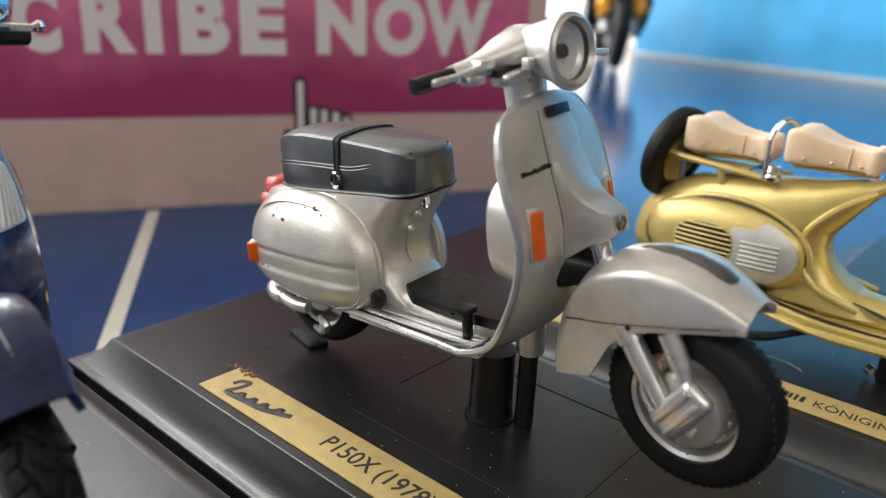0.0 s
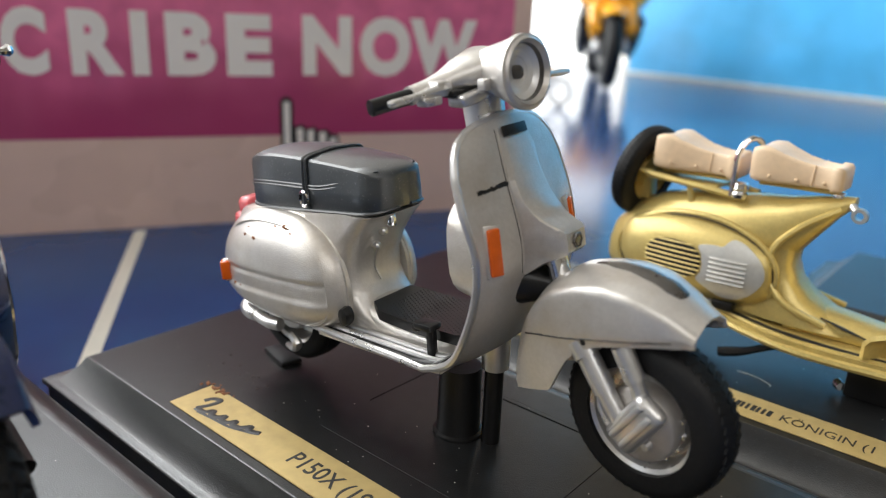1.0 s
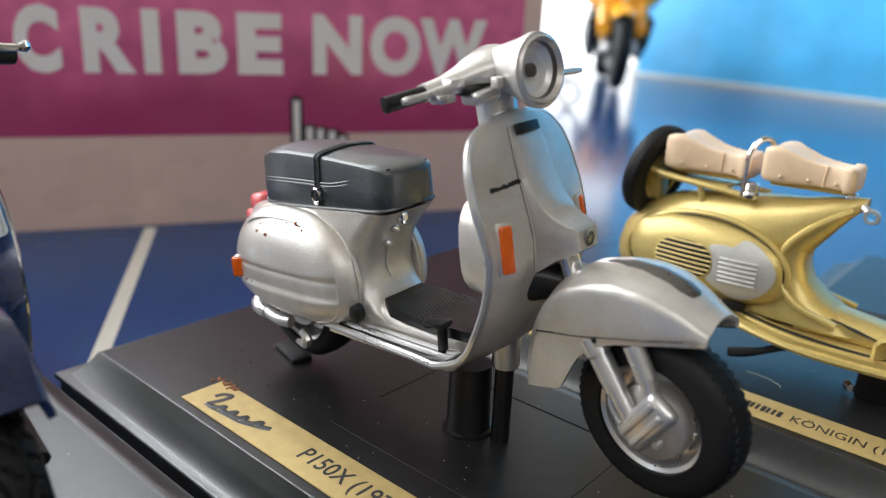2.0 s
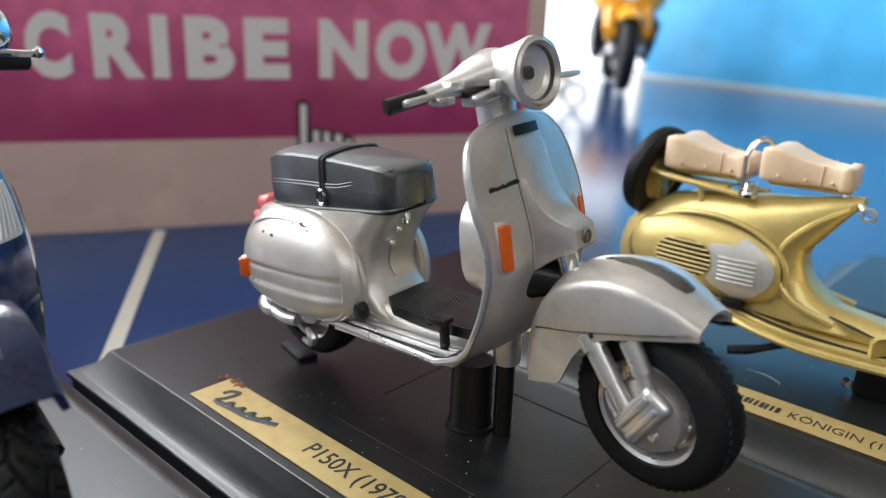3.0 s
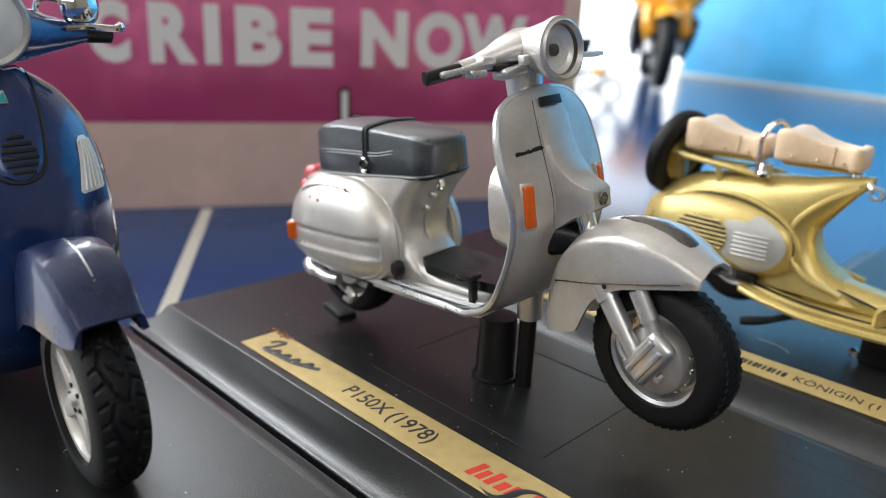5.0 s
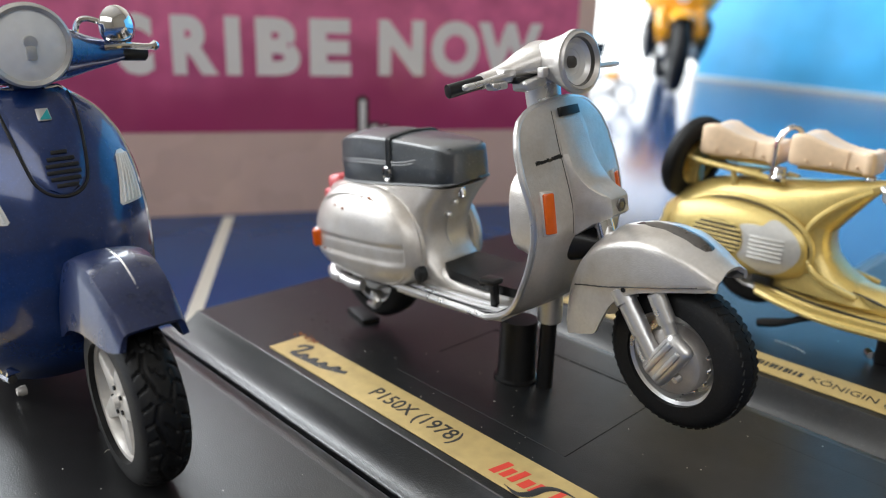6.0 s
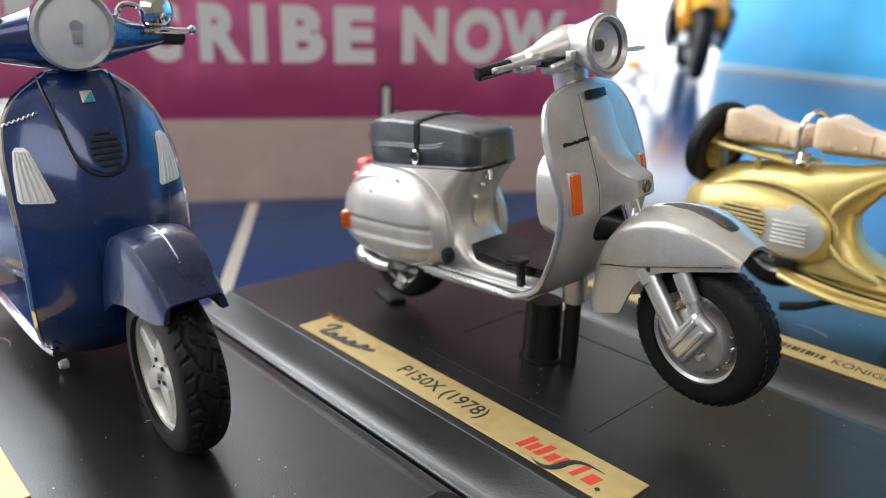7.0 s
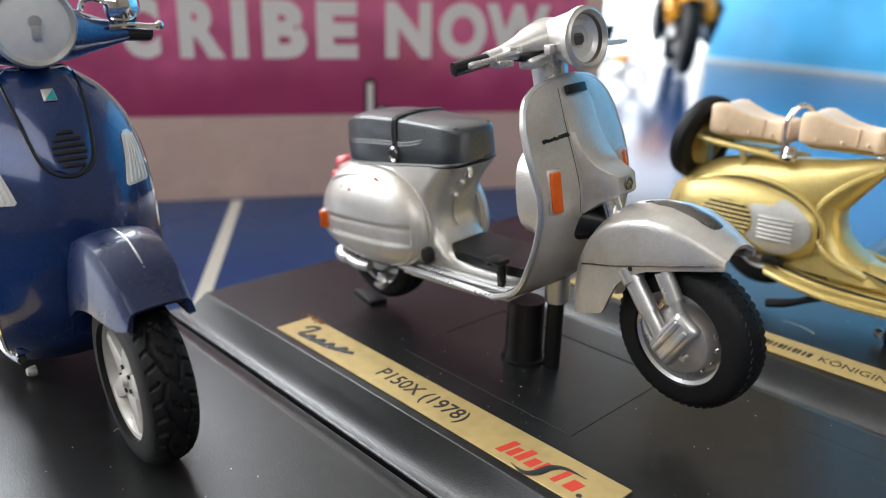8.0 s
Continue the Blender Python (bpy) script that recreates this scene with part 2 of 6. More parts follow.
def tube(pts, rad, n=10, flat=1.0, up=(0, 0, 1)):
    """A round bar along points; rad: one radius or one for each point; flat: its height over its width."""
    pts = [Vector(p) for p in pts]
    rads = rad if isinstance(rad, (list, tuple)) else [rad] * len(pts)
    rings = []
    side = None
    for i, p in enumerate(pts):
        d = (pts[min(i + 1, len(pts) - 1)] - pts[max(i - 1, 0)]).normalized()
        u = Vector(up)
        if abs(d.dot(u)) > 0.95:
            u = Vector((1, 0, 0)) if abs(d.x) < 0.9 else Vector((0, 1, 0))
        s = d.cross(u).normalized()
        if side is not None:
            t = side - d * side.dot(d)
            if t.length > 0.1:
                s = t.normalized()
        side = s
        v = s.cross(d).normalized()
        rings.append([p + s * rads[i] * math.cos(2 * math.pi * k / n) + v * rads[i] * flat * math.sin(2 * math.pi * k / n) for k in range(n)])
    return loft(rings)


def smooth_line(pts, n=24):
    """Points along a Catmull-Rom curve through pts."""
    P = [Vector(p) for p in pts]
    P = [2 * P[0] - P[1]] + P + [2 * P[-1] - P[-2]]
    out = []
    m = len(P) - 3
    for k in range(n + 1):
        s = k / n * m
        i = min(int(s), m - 1)
        t = s - i
        a, b, c, d = P[i:i + 4]
        out.append(0.5 * ((2 * b) + (c - a) * t + (2 * a - 5 * b + 4 * c - d) * t * t + (3 * b - a - 3 * c + d) * t ** 3))
    return out


def lathe(profile, n=32, axis="y", closed=False):
    """Turn (radius, along) rows about an axis."""
    rings = []
    for r, h in profile:
        ring = []
        for i in range(n):
            a = 2 * math.pi * i / n
            c, s = r * math.cos(a), r * math.sin(a)
            ring.append(Vector((c, h, s)) if axis == "y" else Vector((c, s, h)) if axis == "z" else Vector((h, c, s)))
        rings.append(ring)
    if closed:
        rings.append([v.copy() for v in rings[0]])
    return loft(rings, caps=not closed)


def prism(outline, y0, y1, bevel=0.0, axis="y"):
    """An outline (a, b) pushed out along an axis: y -> (a, ., b); z -> (a, b, .); x -> (., a, b)."""
    bm = bmesh.new()

    def at(a, b, h):
        return (a, h, b) if axis == "y" else (a, b, h) if axis == "z" else (h, a, b)
    lo = [bm.verts.new(at(a, b, y0)) for a, b in outline]
    hi = [bm.verts.new(at(a, b, y1)) for a, b in outline]
    bm.faces.new(lo)
    bm.faces.new(hi)
    n = len(outline)
    for i in range(n):
        bm.faces.new((lo[i], lo[(i + 1) % n], hi[(i + 1) % n], hi[i]))
    if bevel > 0:
        bmesh.ops.recalc_face_normals(bm, faces=bm.faces)
        bmesh.ops.bevel(bm, geom=list(bm.edges), offset=bevel, segments=2, profile=0.5, affect="EDGES")
    return bm


def letters(name, text, size, mat, parent, m, depth=0.05, label="", spacing=1.0, bold=0.0):
    """Writing as a mesh; size: height of the font in millimetres; m: its pose under the parent, in metres."""
    cu = bpy.data.curves.new(name, "FONT")
    cu.body, cu.size, cu.extrude, cu.space_character, cu.offset = text, size * MM, depth * MM, spacing, bold * MM
    cu.resolution_u = 4
    tmp = bpy.data.objects.new(name, cu)
    scene.collection.objects.link(tmp)
    dg = bpy.context.evaluated_depsgraph_get()
    me = bpy.data.meshes.new_from_object(tmp.evaluated_get(dg))
    bpy.data.objects.remove(tmp)
    bpy.data.curves.remove(cu)
    me.name = name
    me.materials.clear()
    me.materials.append(mat)
    ob = new(name, me)
    ob.parent = parent
    ob.matrix_basis = m
    if label:
        tagged(ob, label)
    return ob


# ---- the room, mostly out of view, tones chosen for their bounced light ----
def slab(name, f0, f1, r0, r1, z0, z1, mat, label, category, bevel=0.0):
    """A block along the room's axes, in metres."""
    bm = box(f0 / MM, r0 / MM, z0 / MM, f1 / MM, r1 / MM, z1 / MM, bevel)
    turn = Matrix((( FWD.x, RGT.x, 0, ROOM.x), (FWD.y, RGT.y, 0, ROOM.y), (0, 0, 1, 0), (0, 0, 0, 1)))
    ob = part(name, bm, mat)
    ob.matrix_world = turn
    return tagged(ob, label, category, kind="structure")


slab("floor", -2.0, 1.8, -1.8, 1.8, -0.85, -0.78, M_FLOOR, "beige tiled room floor far below the table", "floor")
slab("ceiling", -2.0, 1.8, -1.8, 1.8, 2.15, 2.23, M_CEIL, "plain beige painted room ceiling", "ceiling")
# unseen rear and side walls; the rear opening is added for the fill lamp
slab("wall_rear_low", -2.0, -1.9, -1.8, 1.8, -0.78, 1.0, M_WALL_LOW_BOUNCE, "unseen dark ochre wall under the added rear opening", "wall")
slab("wall_rear_top", -2.0, -1.9, -1.8, 1.8, 2.05, 2.15, M_WALL_LOW_BOUNCE, "unseen dark ochre wall over the added rear opening", "wall")
slab("wall_rear_left", -2.0, -1.9, -1.8, -1.15, 1.0, 2.05, M_WALL_LOW_BOUNCE, "unseen dark ochre wall beside the added rear opening", "wall")
slab("wall_rear_right", -2.0, -1.9, 1.35, 1.8, 1.0, 2.05, M_WALL_LOW_BOUNCE, "unseen dark ochre wall beside the added rear opening", "wall")
slab("wall_side", -1.9, 1.8, 1.7, 1.8, -0.78, 2.15, M_WALL_LOW_BOUNCE, "unseen ochre room wall kept dark to limit bounced light", "wall")
slab("wall_far_left", 1.7, 1.8, -1.8, -1.6, -0.78, 2.15, M_WALL, "plain beige wall beside the window", "wall")
slab("wall_far_right", 1.7, 1.8, 0.46, 1.7, -0.78, 2.15, M_WALL, "plain beige wall beside the window", "wall")
# unseen wall added to keep the far window's reflection off the plinth tops
slab("wall_far_light_block", 1.7, 1.8, -0.72, 0.46, 0.5, 2.0, M_WALL, "unseen beige wall piece added to block light over the low window", "wall")
slab("wall_far_low", 1.7, 1.8, -1.6, 0.46, -0.78, -0.12, M_WALL, "plain beige wall under the window", "wall")
slab("wall_far_top", 1.7, 1.8, -1.6, 0.46, 2.0, 2.15, M_WALL, "plain beige wall over the window", "wall")
slab("wall_window_back", -1.9, -0.7, -1.8, -1.7, -0.78, 2.15, M_WALL, "plain beige wall beside the side window", "wall")
slab("wall_window_front", 1.55, 1.7, -1.8, -1.7, -0.78, 2.15, M_WALL, "plain beige wall beside the side window", "wall")
slab("wall_window_low", -0.7, 1.55, -1.8, -1.7, -0.78, 0.08, M_WALL, "plain beige wall under the side window", "wall")
slab("wall_window_top", -0.7, 1.55, -1.8, -1.7, 2.0, 2.15, M_WALL, "plain beige wall over the side window", "wall")
# hazy daylight outside the far window
M_HAZE = bpy.data.materials.new("daylight_haze")
M_HAZE.use_nodes = True
hz = M_HAZE.node_tree.nodes
hz.clear()
hz_e, hz_o = hz.new("ShaderNodeEmission"), hz.new("ShaderNodeOutputMaterial")
hz_e.inputs["Color"].default_value, hz_e.inputs["Strength"].default_value = (1.0, 1.0, 0.98, 1), 3.0
M_HAZE.node_tree.links.new(hz_e.outputs[0], hz_o.inputs[0])
slab("backdrop", 3.0, 3.02, -3.2, 1.6, -1.2, 3.2, M_HAZE, "bright hazy white daylight outside the window", "sky")

# ---- the table ----
table = thing("table", Matrix.Translation((0, 0, 0)), "glossy blue laminate display table with cream tape lines", "table", kind="structure")
TURN = Matrix(((FWD.x, RGT.x, 0, ROOM.x), (FWD.y, RGT.y, 0, ROOM.y), (0, 0, 1, 0), (0, 0, 0, 1)))
o = part("tabletop", box(-350, -1100, FLOOR_Z * 1000 - 25, 1500, 1100, FLOOR_Z * 1000, 2), M_TABLE, table)
o.matrix_basis = TURN
for f, r in ((-300, -1050), (-300, 1050), (1440, -1050), (1440, 1050)):
    o = part("leg", box(f - 25, r - 25, -780, f + 25, r + 25, FLOOR_Z * 1000 - 25, 3), M_FRAME, table)
    o.matrix_basis = TURN


def strip_on_table(name, a, b, wide, label):
    a, b = Vector((*a, FLOOR_Z * 1000)), Vector((*b, FLOOR_Z * 1000))
    d = (b - a).normalized()
    s = Vector((-d.y, d.x, 0)) * wide / 2
    bm = bmesh.new()
    lo = [bm.verts.new(p + Vector((0, 0, 0.02))) for p in (a - s, b - s, b + s, a + s)]
    hi = [bm.verts.new(p + Vector((0, 0, 0.12))) for p in (a - s, b - s, b + s, a + s)]
    bm.faces.new(lo), bm.faces.new(hi)
    for i in range(4):
        bm.faces.new((lo[i], lo[(i + 1) % 4], hi[(i + 1) % 4], hi[i]))
    return part(name, bm, M_TAPE, table, label, smooth=False)


strip_on_table("tape", (-171, 84), (-40, -5), 4.6, "cream tape strip stuck on the blue top")

# ---- banner card standing on the table ----
BAN = Vector((-0.199, 0.041, FLOOR_Z))
BDIR = Vector((0.485, 0.875, 0)).normalized()
BNOR = Vector((BDIR.y, -BDIR.x, 0))
ban_m = Matrix(((BDIR.x, BNOR.x, 0, BAN.x), (BDIR.y, BNOR.y, 0, BAN.y), (0, 0, 1, BAN.z), (0, 0, 0, 1)))
banner = thing("banner_card", ban_m, "glossy pink and cream printed card standing upright", "sign")
part("card", box(-160, -3.0, 0, 225, 0, 146, 0.3), M_CREAM, banner)
part("pink_panel", box(-150, 0.02, 37.5, 215.5, 0.25, 140), M_PINK, banner, "deep pink printed panel, haze above and plum shade below painted in")


def banner_word(text, x, z, size, sx):
    m = Matrix.Translation((x * MM, 0.0004, z * MM)) @ Matrix(((1, 0, 0, 0), (0, 0, 1, 0), (0, 1, 0, 0), (0, 0, 0, 1))) @ Matrix.Diagonal((sx, 1, 1, 1))
    return letters("lettering", text, size, M_LETTER, banner, m, 0.06, "pale capital letters", 1.06, 1.7)


banner_word("C", 9.2, 63.8, 30.6, 0.70)
banner_word("R", 31.4, 63.8, 30.6, 0.87)
banner_word("I", 52.9, 63.8, 30.6, 0.98)
banner_word("B", 65.5, 63.8, 30.6, 1.06)
banner_word("E", 88.3, 63.8, 30.6, 1.16)
banner_word("SUBS", -75.0, 63.8, 30.6, 0.88)
banner_word("N", 119.0, 64.2, 30.6, 0.92)
banner_word("O", 144.2, 64.2, 30.6, 0.88)
banner_word("W", 168.2, 64.2, 30.6, 0.85)
# pointing-hand cursor printed half over the cream margin
cursor = [(109.5, 30), (109.5, 52), (112.2, 54), (115, 52), (115, 41), (119, 42), (120.5, 40), (124, 41), (125.5, 39), (129, 40), (131, 38), (134.5, 37), (135, 28), (131, 16), (113, 16), (104.5, 29), (106.5, 32)]
part("cursor_outline", prism([(x, z) for x, z in cursor], 0.26, 0.42), M_INK, banner, "black outline of a printed pointing hand", smooth=False)
for x0, x1, z0, z1 in ((111, 113.6, 31, 51.5), (116.4, 119, 31, 40.2), (121, 123.6, 31, 39.4), (126, 128.8, 31, 38.4), (130.6, 133.4, 29, 36), (112, 131, 18, 30)):
    part("cursor_finger", box(x0, 0.43, z0, x1, 0.5, z1), M_LETTER, banner, smooth=False)

# ---- blue board behind, with a pale strip along its foot ----
bd_a, bd_b = Vector((-0.496, 1.118, FLOOR_Z)), Vector((0.30, 0.912, FLOOR_Z))
bd_d = (bd_b - bd_a).normalized()
bd_n = Vector((bd_d.y, -bd_d.x, 0))
bd_m = Matrix(((bd_d.x, -bd_n.x, 0, bd_a.x), (bd_d.y, -bd_n.y, 0, bd_a.y), (0, 0, 1, bd_a.z), (0, 0, 0, 1)))
board = thing("blue_board", bd_m, "tall bright blue board standing at the back of the table", "board")
part("panel", box(0, 0, 0, 1150, 8, 620, 1.0), M_BOARD, board)
part("foot_strip", box(-4, -3, 0, 1150, -0.02, 3.4, 0.6), M_TAPE, board, "thin pale strip along the foot")


# ---- display bases ----
def display_base(m, label, x0, x1, y0, y1, near=5.0, ends=9.6, deep=5.8, edge=5.6):
    """A moulded plinth: flat top, a hollow sweep down to a lip in front and at the ends, a rounded edge behind."""
    ob = thing("display_plinth", m, label, "display plinth", "display plinths in a row")
    prof = [(0.0, 0.0), (0.03, -0.06), (0.05, -0.25)]
    for k in range(1, 15):
        d = k / 14
        prof.append((0.06 + 0.88 * d, -0.3 - deep * (1 - (1 - d) ** 2.1)))
    prof += [(0.98, -deep - 0.42), (1.0, -deep - 0.55), (1.0, -deep - 1.5), (0.9, -deep - 1.7), (0.9, FLOOR_Z * 1000)]
    rings = []
    for d, z in prof:
        back = y1 + edge * math.sqrt(max(0.0, 1 - (1 - min(1.0, -z / 5.0)) ** 2))
        rings.append([Vector((x0 - d * ends, y0 - d * near, z)), Vector((x1 + d * ends, y0 - d * near, z)), Vector((x1 + d * ends, back, z)), Vector((x0 - d * ends, back, z))])
    part("moulding", loft(rings), M_MOULD, ob, angle=25)
    part("top_panel", box(x0 + 0.1, y0 + 0.1, -0.2, x1 - 0.1, y1 - 0.1, 0.012), M_BASE, ob, smooth=False)
    return ob


def plaque(base, x0, x1, y0, y1):
    return part("plaque", box(x0, y0, 0.02, x1, y1, 0.3, 0.08, 1), M_PLAQUE, base, "brass-coloured name plaque")


def flat_text(base, text, x, y, size, mat, sx=1.0, label="", bold=0.0):
    return letters("lettering", text, size, mat, base, Matrix.Translation((x * MM, y * MM, 0.00032)) @ Matrix.Diagonal((sx, 1, 1, 1)), 0.02, label, 1.0, bold)


def stroke(base, name, pts, rad, mat, label, z=0.34):
    return part(name, tube(smooth_line([(x, y, z) for x, y in pts], 4 * len(pts)), rad, 6, 0.12), mat, base, label)


B1 = display_base(Matrix.Translation((0, 0, 0)), "black plastic display plinth with a brass-coloured name plaque", -28, 113, -1.7, 52.3, near=5.8)
B0 = display_base(Matrix.Translation((-0.056, -0.0693, 0)), "black plastic display plinth under the blue scooter", -28, 118, -1.7, 52.3)
B2 = display_base(Matrix.Translation((0.003, 0.0700, 0)), "black plastic display plinth under the gold scooter", -28, 113, -1.7, 52.3)
B3 = display_base(Matrix.Translation((0.095, 0.1480, 0)), "empty-looking black plastic display plinth behind the gold scooter", -28, 113, -1.7, 52.3)
P1 = plaque(B1, 0, 82, 0, 8.8)
# closed hatch let into the top, with a fine open joint round it
hatch = part("hatch", box(25.1, 14.0, -0.1, 67.0, 43.5, 0.05, 0.02, 1), M_BASE, B1, "flat hatch let into the plinth", smooth=False)
for x0, y0, x1, y1 in ((24.7, 43.5, 67.2, 44.0), (24.8, 26.0, 25.1, 43.5), (67.0, 14.0, 67.1, 43.5)):
    part("joint", box(x0, y0, -0.1, x1, y1, 0.04), M_JOINT, hatch, smooth=False)
P0 = plaque(B0, 0, 82, 0, 8.8)
P2 = plaque(B2, 20, 112, 0, 8.8)
# joints of the insert in the silver scooter's base
part("joint", box(26, 45.0, 0.004, 112, 45.25, 0.03), M_INK, B1, "thin dark joint line", smooth=False)
part("joint", box(25.9, 18.0, 0.004, 26.1, 45.0, 0.03), M_INK, B1, "thin dark joint line", smooth=False)
# model name and the drawn marks
flat_text(P1, "P150X (1978)", 29.4, 2.9, 4.7, M_INK, 0.87, "black printed model name", 0.05)
flat_text(P2, "K\u00d6NIGIN (1", 80.1, 2.9, 3.7, M_INK, 0.82, "black printed model name")
for k in range(16):
    part("letter_bar", box(63.2 + k * 0.98, 2.9, 0.3, 63.75 + k * 0.98 + (0.25 if k % 3 == 0 else 0.0), 5.3, 0.34), M_INK, P2, "black printed bar", smooth=False)
# a worn brush mark: one broad hooked stroke, then a ragged wave climbing to the right
BRUSH = [((4.2, 4.4), (4.8, 5.9), (6.4, 6.4), (6.3, 4.2), (5.4, 2.0)), ((5.4, 2.0), (7.6, 2.2), (8.6, 3.5), (9.4, 2.5), (10.8, 2.7), (11.6, 3.9), (12.2, 2.6), (13.6, 3.0), (14.3, 4.2), (15.0, 3.1), (16.6, 3.6), (17.6, 5.0), (18.3, 3.9), (20.4, 4.8)), ((6.6, 1.5), (11.0, 2.0), (15.0, 2.4), (19.6, 4.0))]
for k, pts in enumerate(BRUSH):
    stroke(P1, "script_mark", pts, (0.55, 0.62, 0.3)[k], M_INK, "worn black script mark")
# the maker's mark as plain slanted shapes
for x, y, w, h in ((61.4, 1.6, 1.25, 4.0), (63.2, 1.9, 1.2, 2.8), (64.9, 1.9, 1.25, 3.8), (66.9, 1.9, 1.5, 2.5), (68.9, 2.0, 0.8, 2.9), (72.1, 1.8, 1.0, 3.9), (74.3, 1.9, 2.0, 2.6)):
    k = 0.18 * h
    part("logo_bar", prism([(x + k, y + h), (x + w + k, y + h), (x + w, y), (x, y)], 0.3, 0.34, 0.0, "z"), M_REDINK, P1, "red printed logo shape", smooth=False)
stroke(P1, "logo_swoosh", ((65.6, 0.6), (68.4, 0.2), (69.9, 1.6), (70.6, 4.2), (72.4, 5.7), (76.0, 5.9)), [0.06, 0.1, 0.18, 0.28, 0.38, 0.46, 0.54, 0.6, 0.66, 0.7, 0.72, 0.74, 0.74, 0.72, 0.7, 0.66, 0.6, 0.54, 0.46, 0.4, 0.32, 0.25, 0.18, 0.12, 0.06], M_INK, "black printed swoosh")
part("logo_dot", moved(lathe([(0.01, 0.3), (0.45, 0.3), (0.45, 0.34), (0.01, 0.34)], 12, "z"), Matrix.Translation((77.5, 1.9, 0))), M_INK, P1, "black printed dot")

# crumbs and flakes lying on the silver scooter's base
rnd = random.Random(11)
bm = bmesh.new()
for k in range(24):
    x, y = rnd.gauss(2, 7), rnd.gauss(14, 4)
    s = rnd.uniform(0.1, 0.32)
    b = bmesh.new()
    bmesh.ops.create_icosphere(b, subdivisions=1, radius=s)
    b.transform(Matrix.Translation((x, max(9.5, y), s * 0.3)) @ Matrix.Diagonal((rnd.uniform(0.7, 1.5), rnd.uniform(0.7, 1.4), 0.5, 1)))
    bm = join(bm, b)
tagged(part("dirt_specks", bm, M_DIRT), "scattered dark dirt specks on the black base", "dirt", kind="stuff")
bm = bmesh.new()
for k in range(26):
    x, y = rnd.gauss(2.2, 1.8), rnd.gauss(8.6, 0.5)
    s = rnd.uniform(0.2, 0.42)
    b = bmesh.new()
    bmesh.ops.create_icosphere(b, subdivisions=1, radius=s)
    b.transform(Matrix.Translation((x, y, 0.35 + s * 0.2)) @ Matrix.Rotation(rnd.uniform(0, 3), 4, "Z") @ Matrix.Diagonal((rnd.uniform(1.0, 1.9), 0.8, 0.5, 1)))
    bm = join(bm, b)
tagged(part("rust_crumbs", bm, M_RUST), "brown crumbs on the corner of the brass plaque", "dirt", kind="stuff")
# pale dust and fibres lying on the bases
bm = bmesh.new()
for k in range(170):
    bx, by = rnd.choice(((0, 0), (0, 0), (-56, -69.3), (3, 70)))
    x, y = rnd.uniform(-26, 111), rnd.uniform(9.4, 50)
    s = rnd.uniform(0.04, 0.11)
    b = bmesh.new()
    bmesh.ops.create_icosphere(b, subdivisions=1, radius=s)
    b.transform(Matrix.Translation((bx + x, by + y, s * 0.4)) @ Matrix.Diagonal((rnd.uniform(0.7, 1.6), rnd.uniform(0.7, 1.3), 0.6, 1)))
    bm = join(bm, b)
tagged(part("dust_specks", bm, M_TAPE), "pale dust specks scattered over the black bases", "dust", kind="stuff")
bm = bmesh.new()
for x, y, a, r in ((72, 84, 0.4, 6), (-30, -52, 0.9, 4), (20, -40, 2.0, 3)):
    pts = [(x + r * math.cos(a + 0.25 * k) * (1 + 0.1 * (k % 2)), y + 0.7 * r * math.sin(a + 0.25 * k), 0.08) for k in range(7)]
    bm = join(bm, tube(smooth_line(pts, 18), 0.05, 5))
tagged(part("dust_fibres", bm, M_TAPE), "thin pale curved fibres lying on the black bases", "dust", kind="stuff")



# ---- scooters (origin between the wheels on the ground, x ahead, y to the left) ----
def road_wheel(sc, x, z, R, half, rim_r, name, treads=54):
    rim = part(name, lathe([(0.5, -half * 0.55), (rim_r * 0.55, -half * 0.62), (rim_r * 0.62, half * 0.1), (rim_r * 0.84, half * 0.2), (rim_r * 0.91, -half * 0.68), (rim_r, -half * 0.8),
                            (rim_r * 1.02, -half * 0.55), (rim_r * 1.02, half * 0.55), (rim_r, half * 0.8), (rim_r * 0.9, half * 0.7), (rim_r * 0.8, half * 0.1), (0.5, half * 0.5)], 40), M_SILVER_TRIM, sc, "silver dished wheel rim")
    rim.matrix_basis = Matrix.Translation((x * MM, 0, z * MM))
    prof = []
    for k in range(15):
        a = math.pi * (k / 14)
        prof.append((rim_r * 0.98 + (R - rim_r * 0.98) * math.sin(a) ** 0.6, -half * math.copysign(abs(math.cos(a)) ** 0.7, math.cos(a))))
    tyre = part("tyre", lathe(prof, 56, closed=True), M_RUBBER, rim, "black rubber tyre with fine tread blocks")
    first = {}
    for k in range(treads):
        for side in (-1, 1):
            a = 2 * math.pi * (k + (0.5 if side > 0 else 0)) / treads
            m = Matrix.Rotation(a, 4, "Y")
            if side not in first:
                b = box(-0.42, side * half * 0.08, R - 0.7, 0.42, side * half * 0.62, R + 0.08, 0.0)
                for v in b.verts:
                    if v.co.z > R and abs(v.co.y) > half * 0.4:
                        v.co.z = R - 0.12
                b.transform(Matrix.Rotation(side * 0.35, 4, "Z"))
                first[side] = part("tread_block", b, M_RUBBER, tyre, smooth=False)
                first[side].matrix_basis = m
            else:
                o = new("tread_block", first[side].data)
                o.parent, o.matrix_basis = tyre, m
    return rim


SHIELD_X = [(12.3, 1.6), (12.7, 4.6), (13.6, 7.2), (15.2, 9.4), (17.5, 11.2), (21.0, 13.1), (24.7, 14.6), (29.0, 15.7), (33.0, 15.8), (36.5, 15.0), (42.0, 13.3), (46.0, 12.2), (50.4, 10.8)]
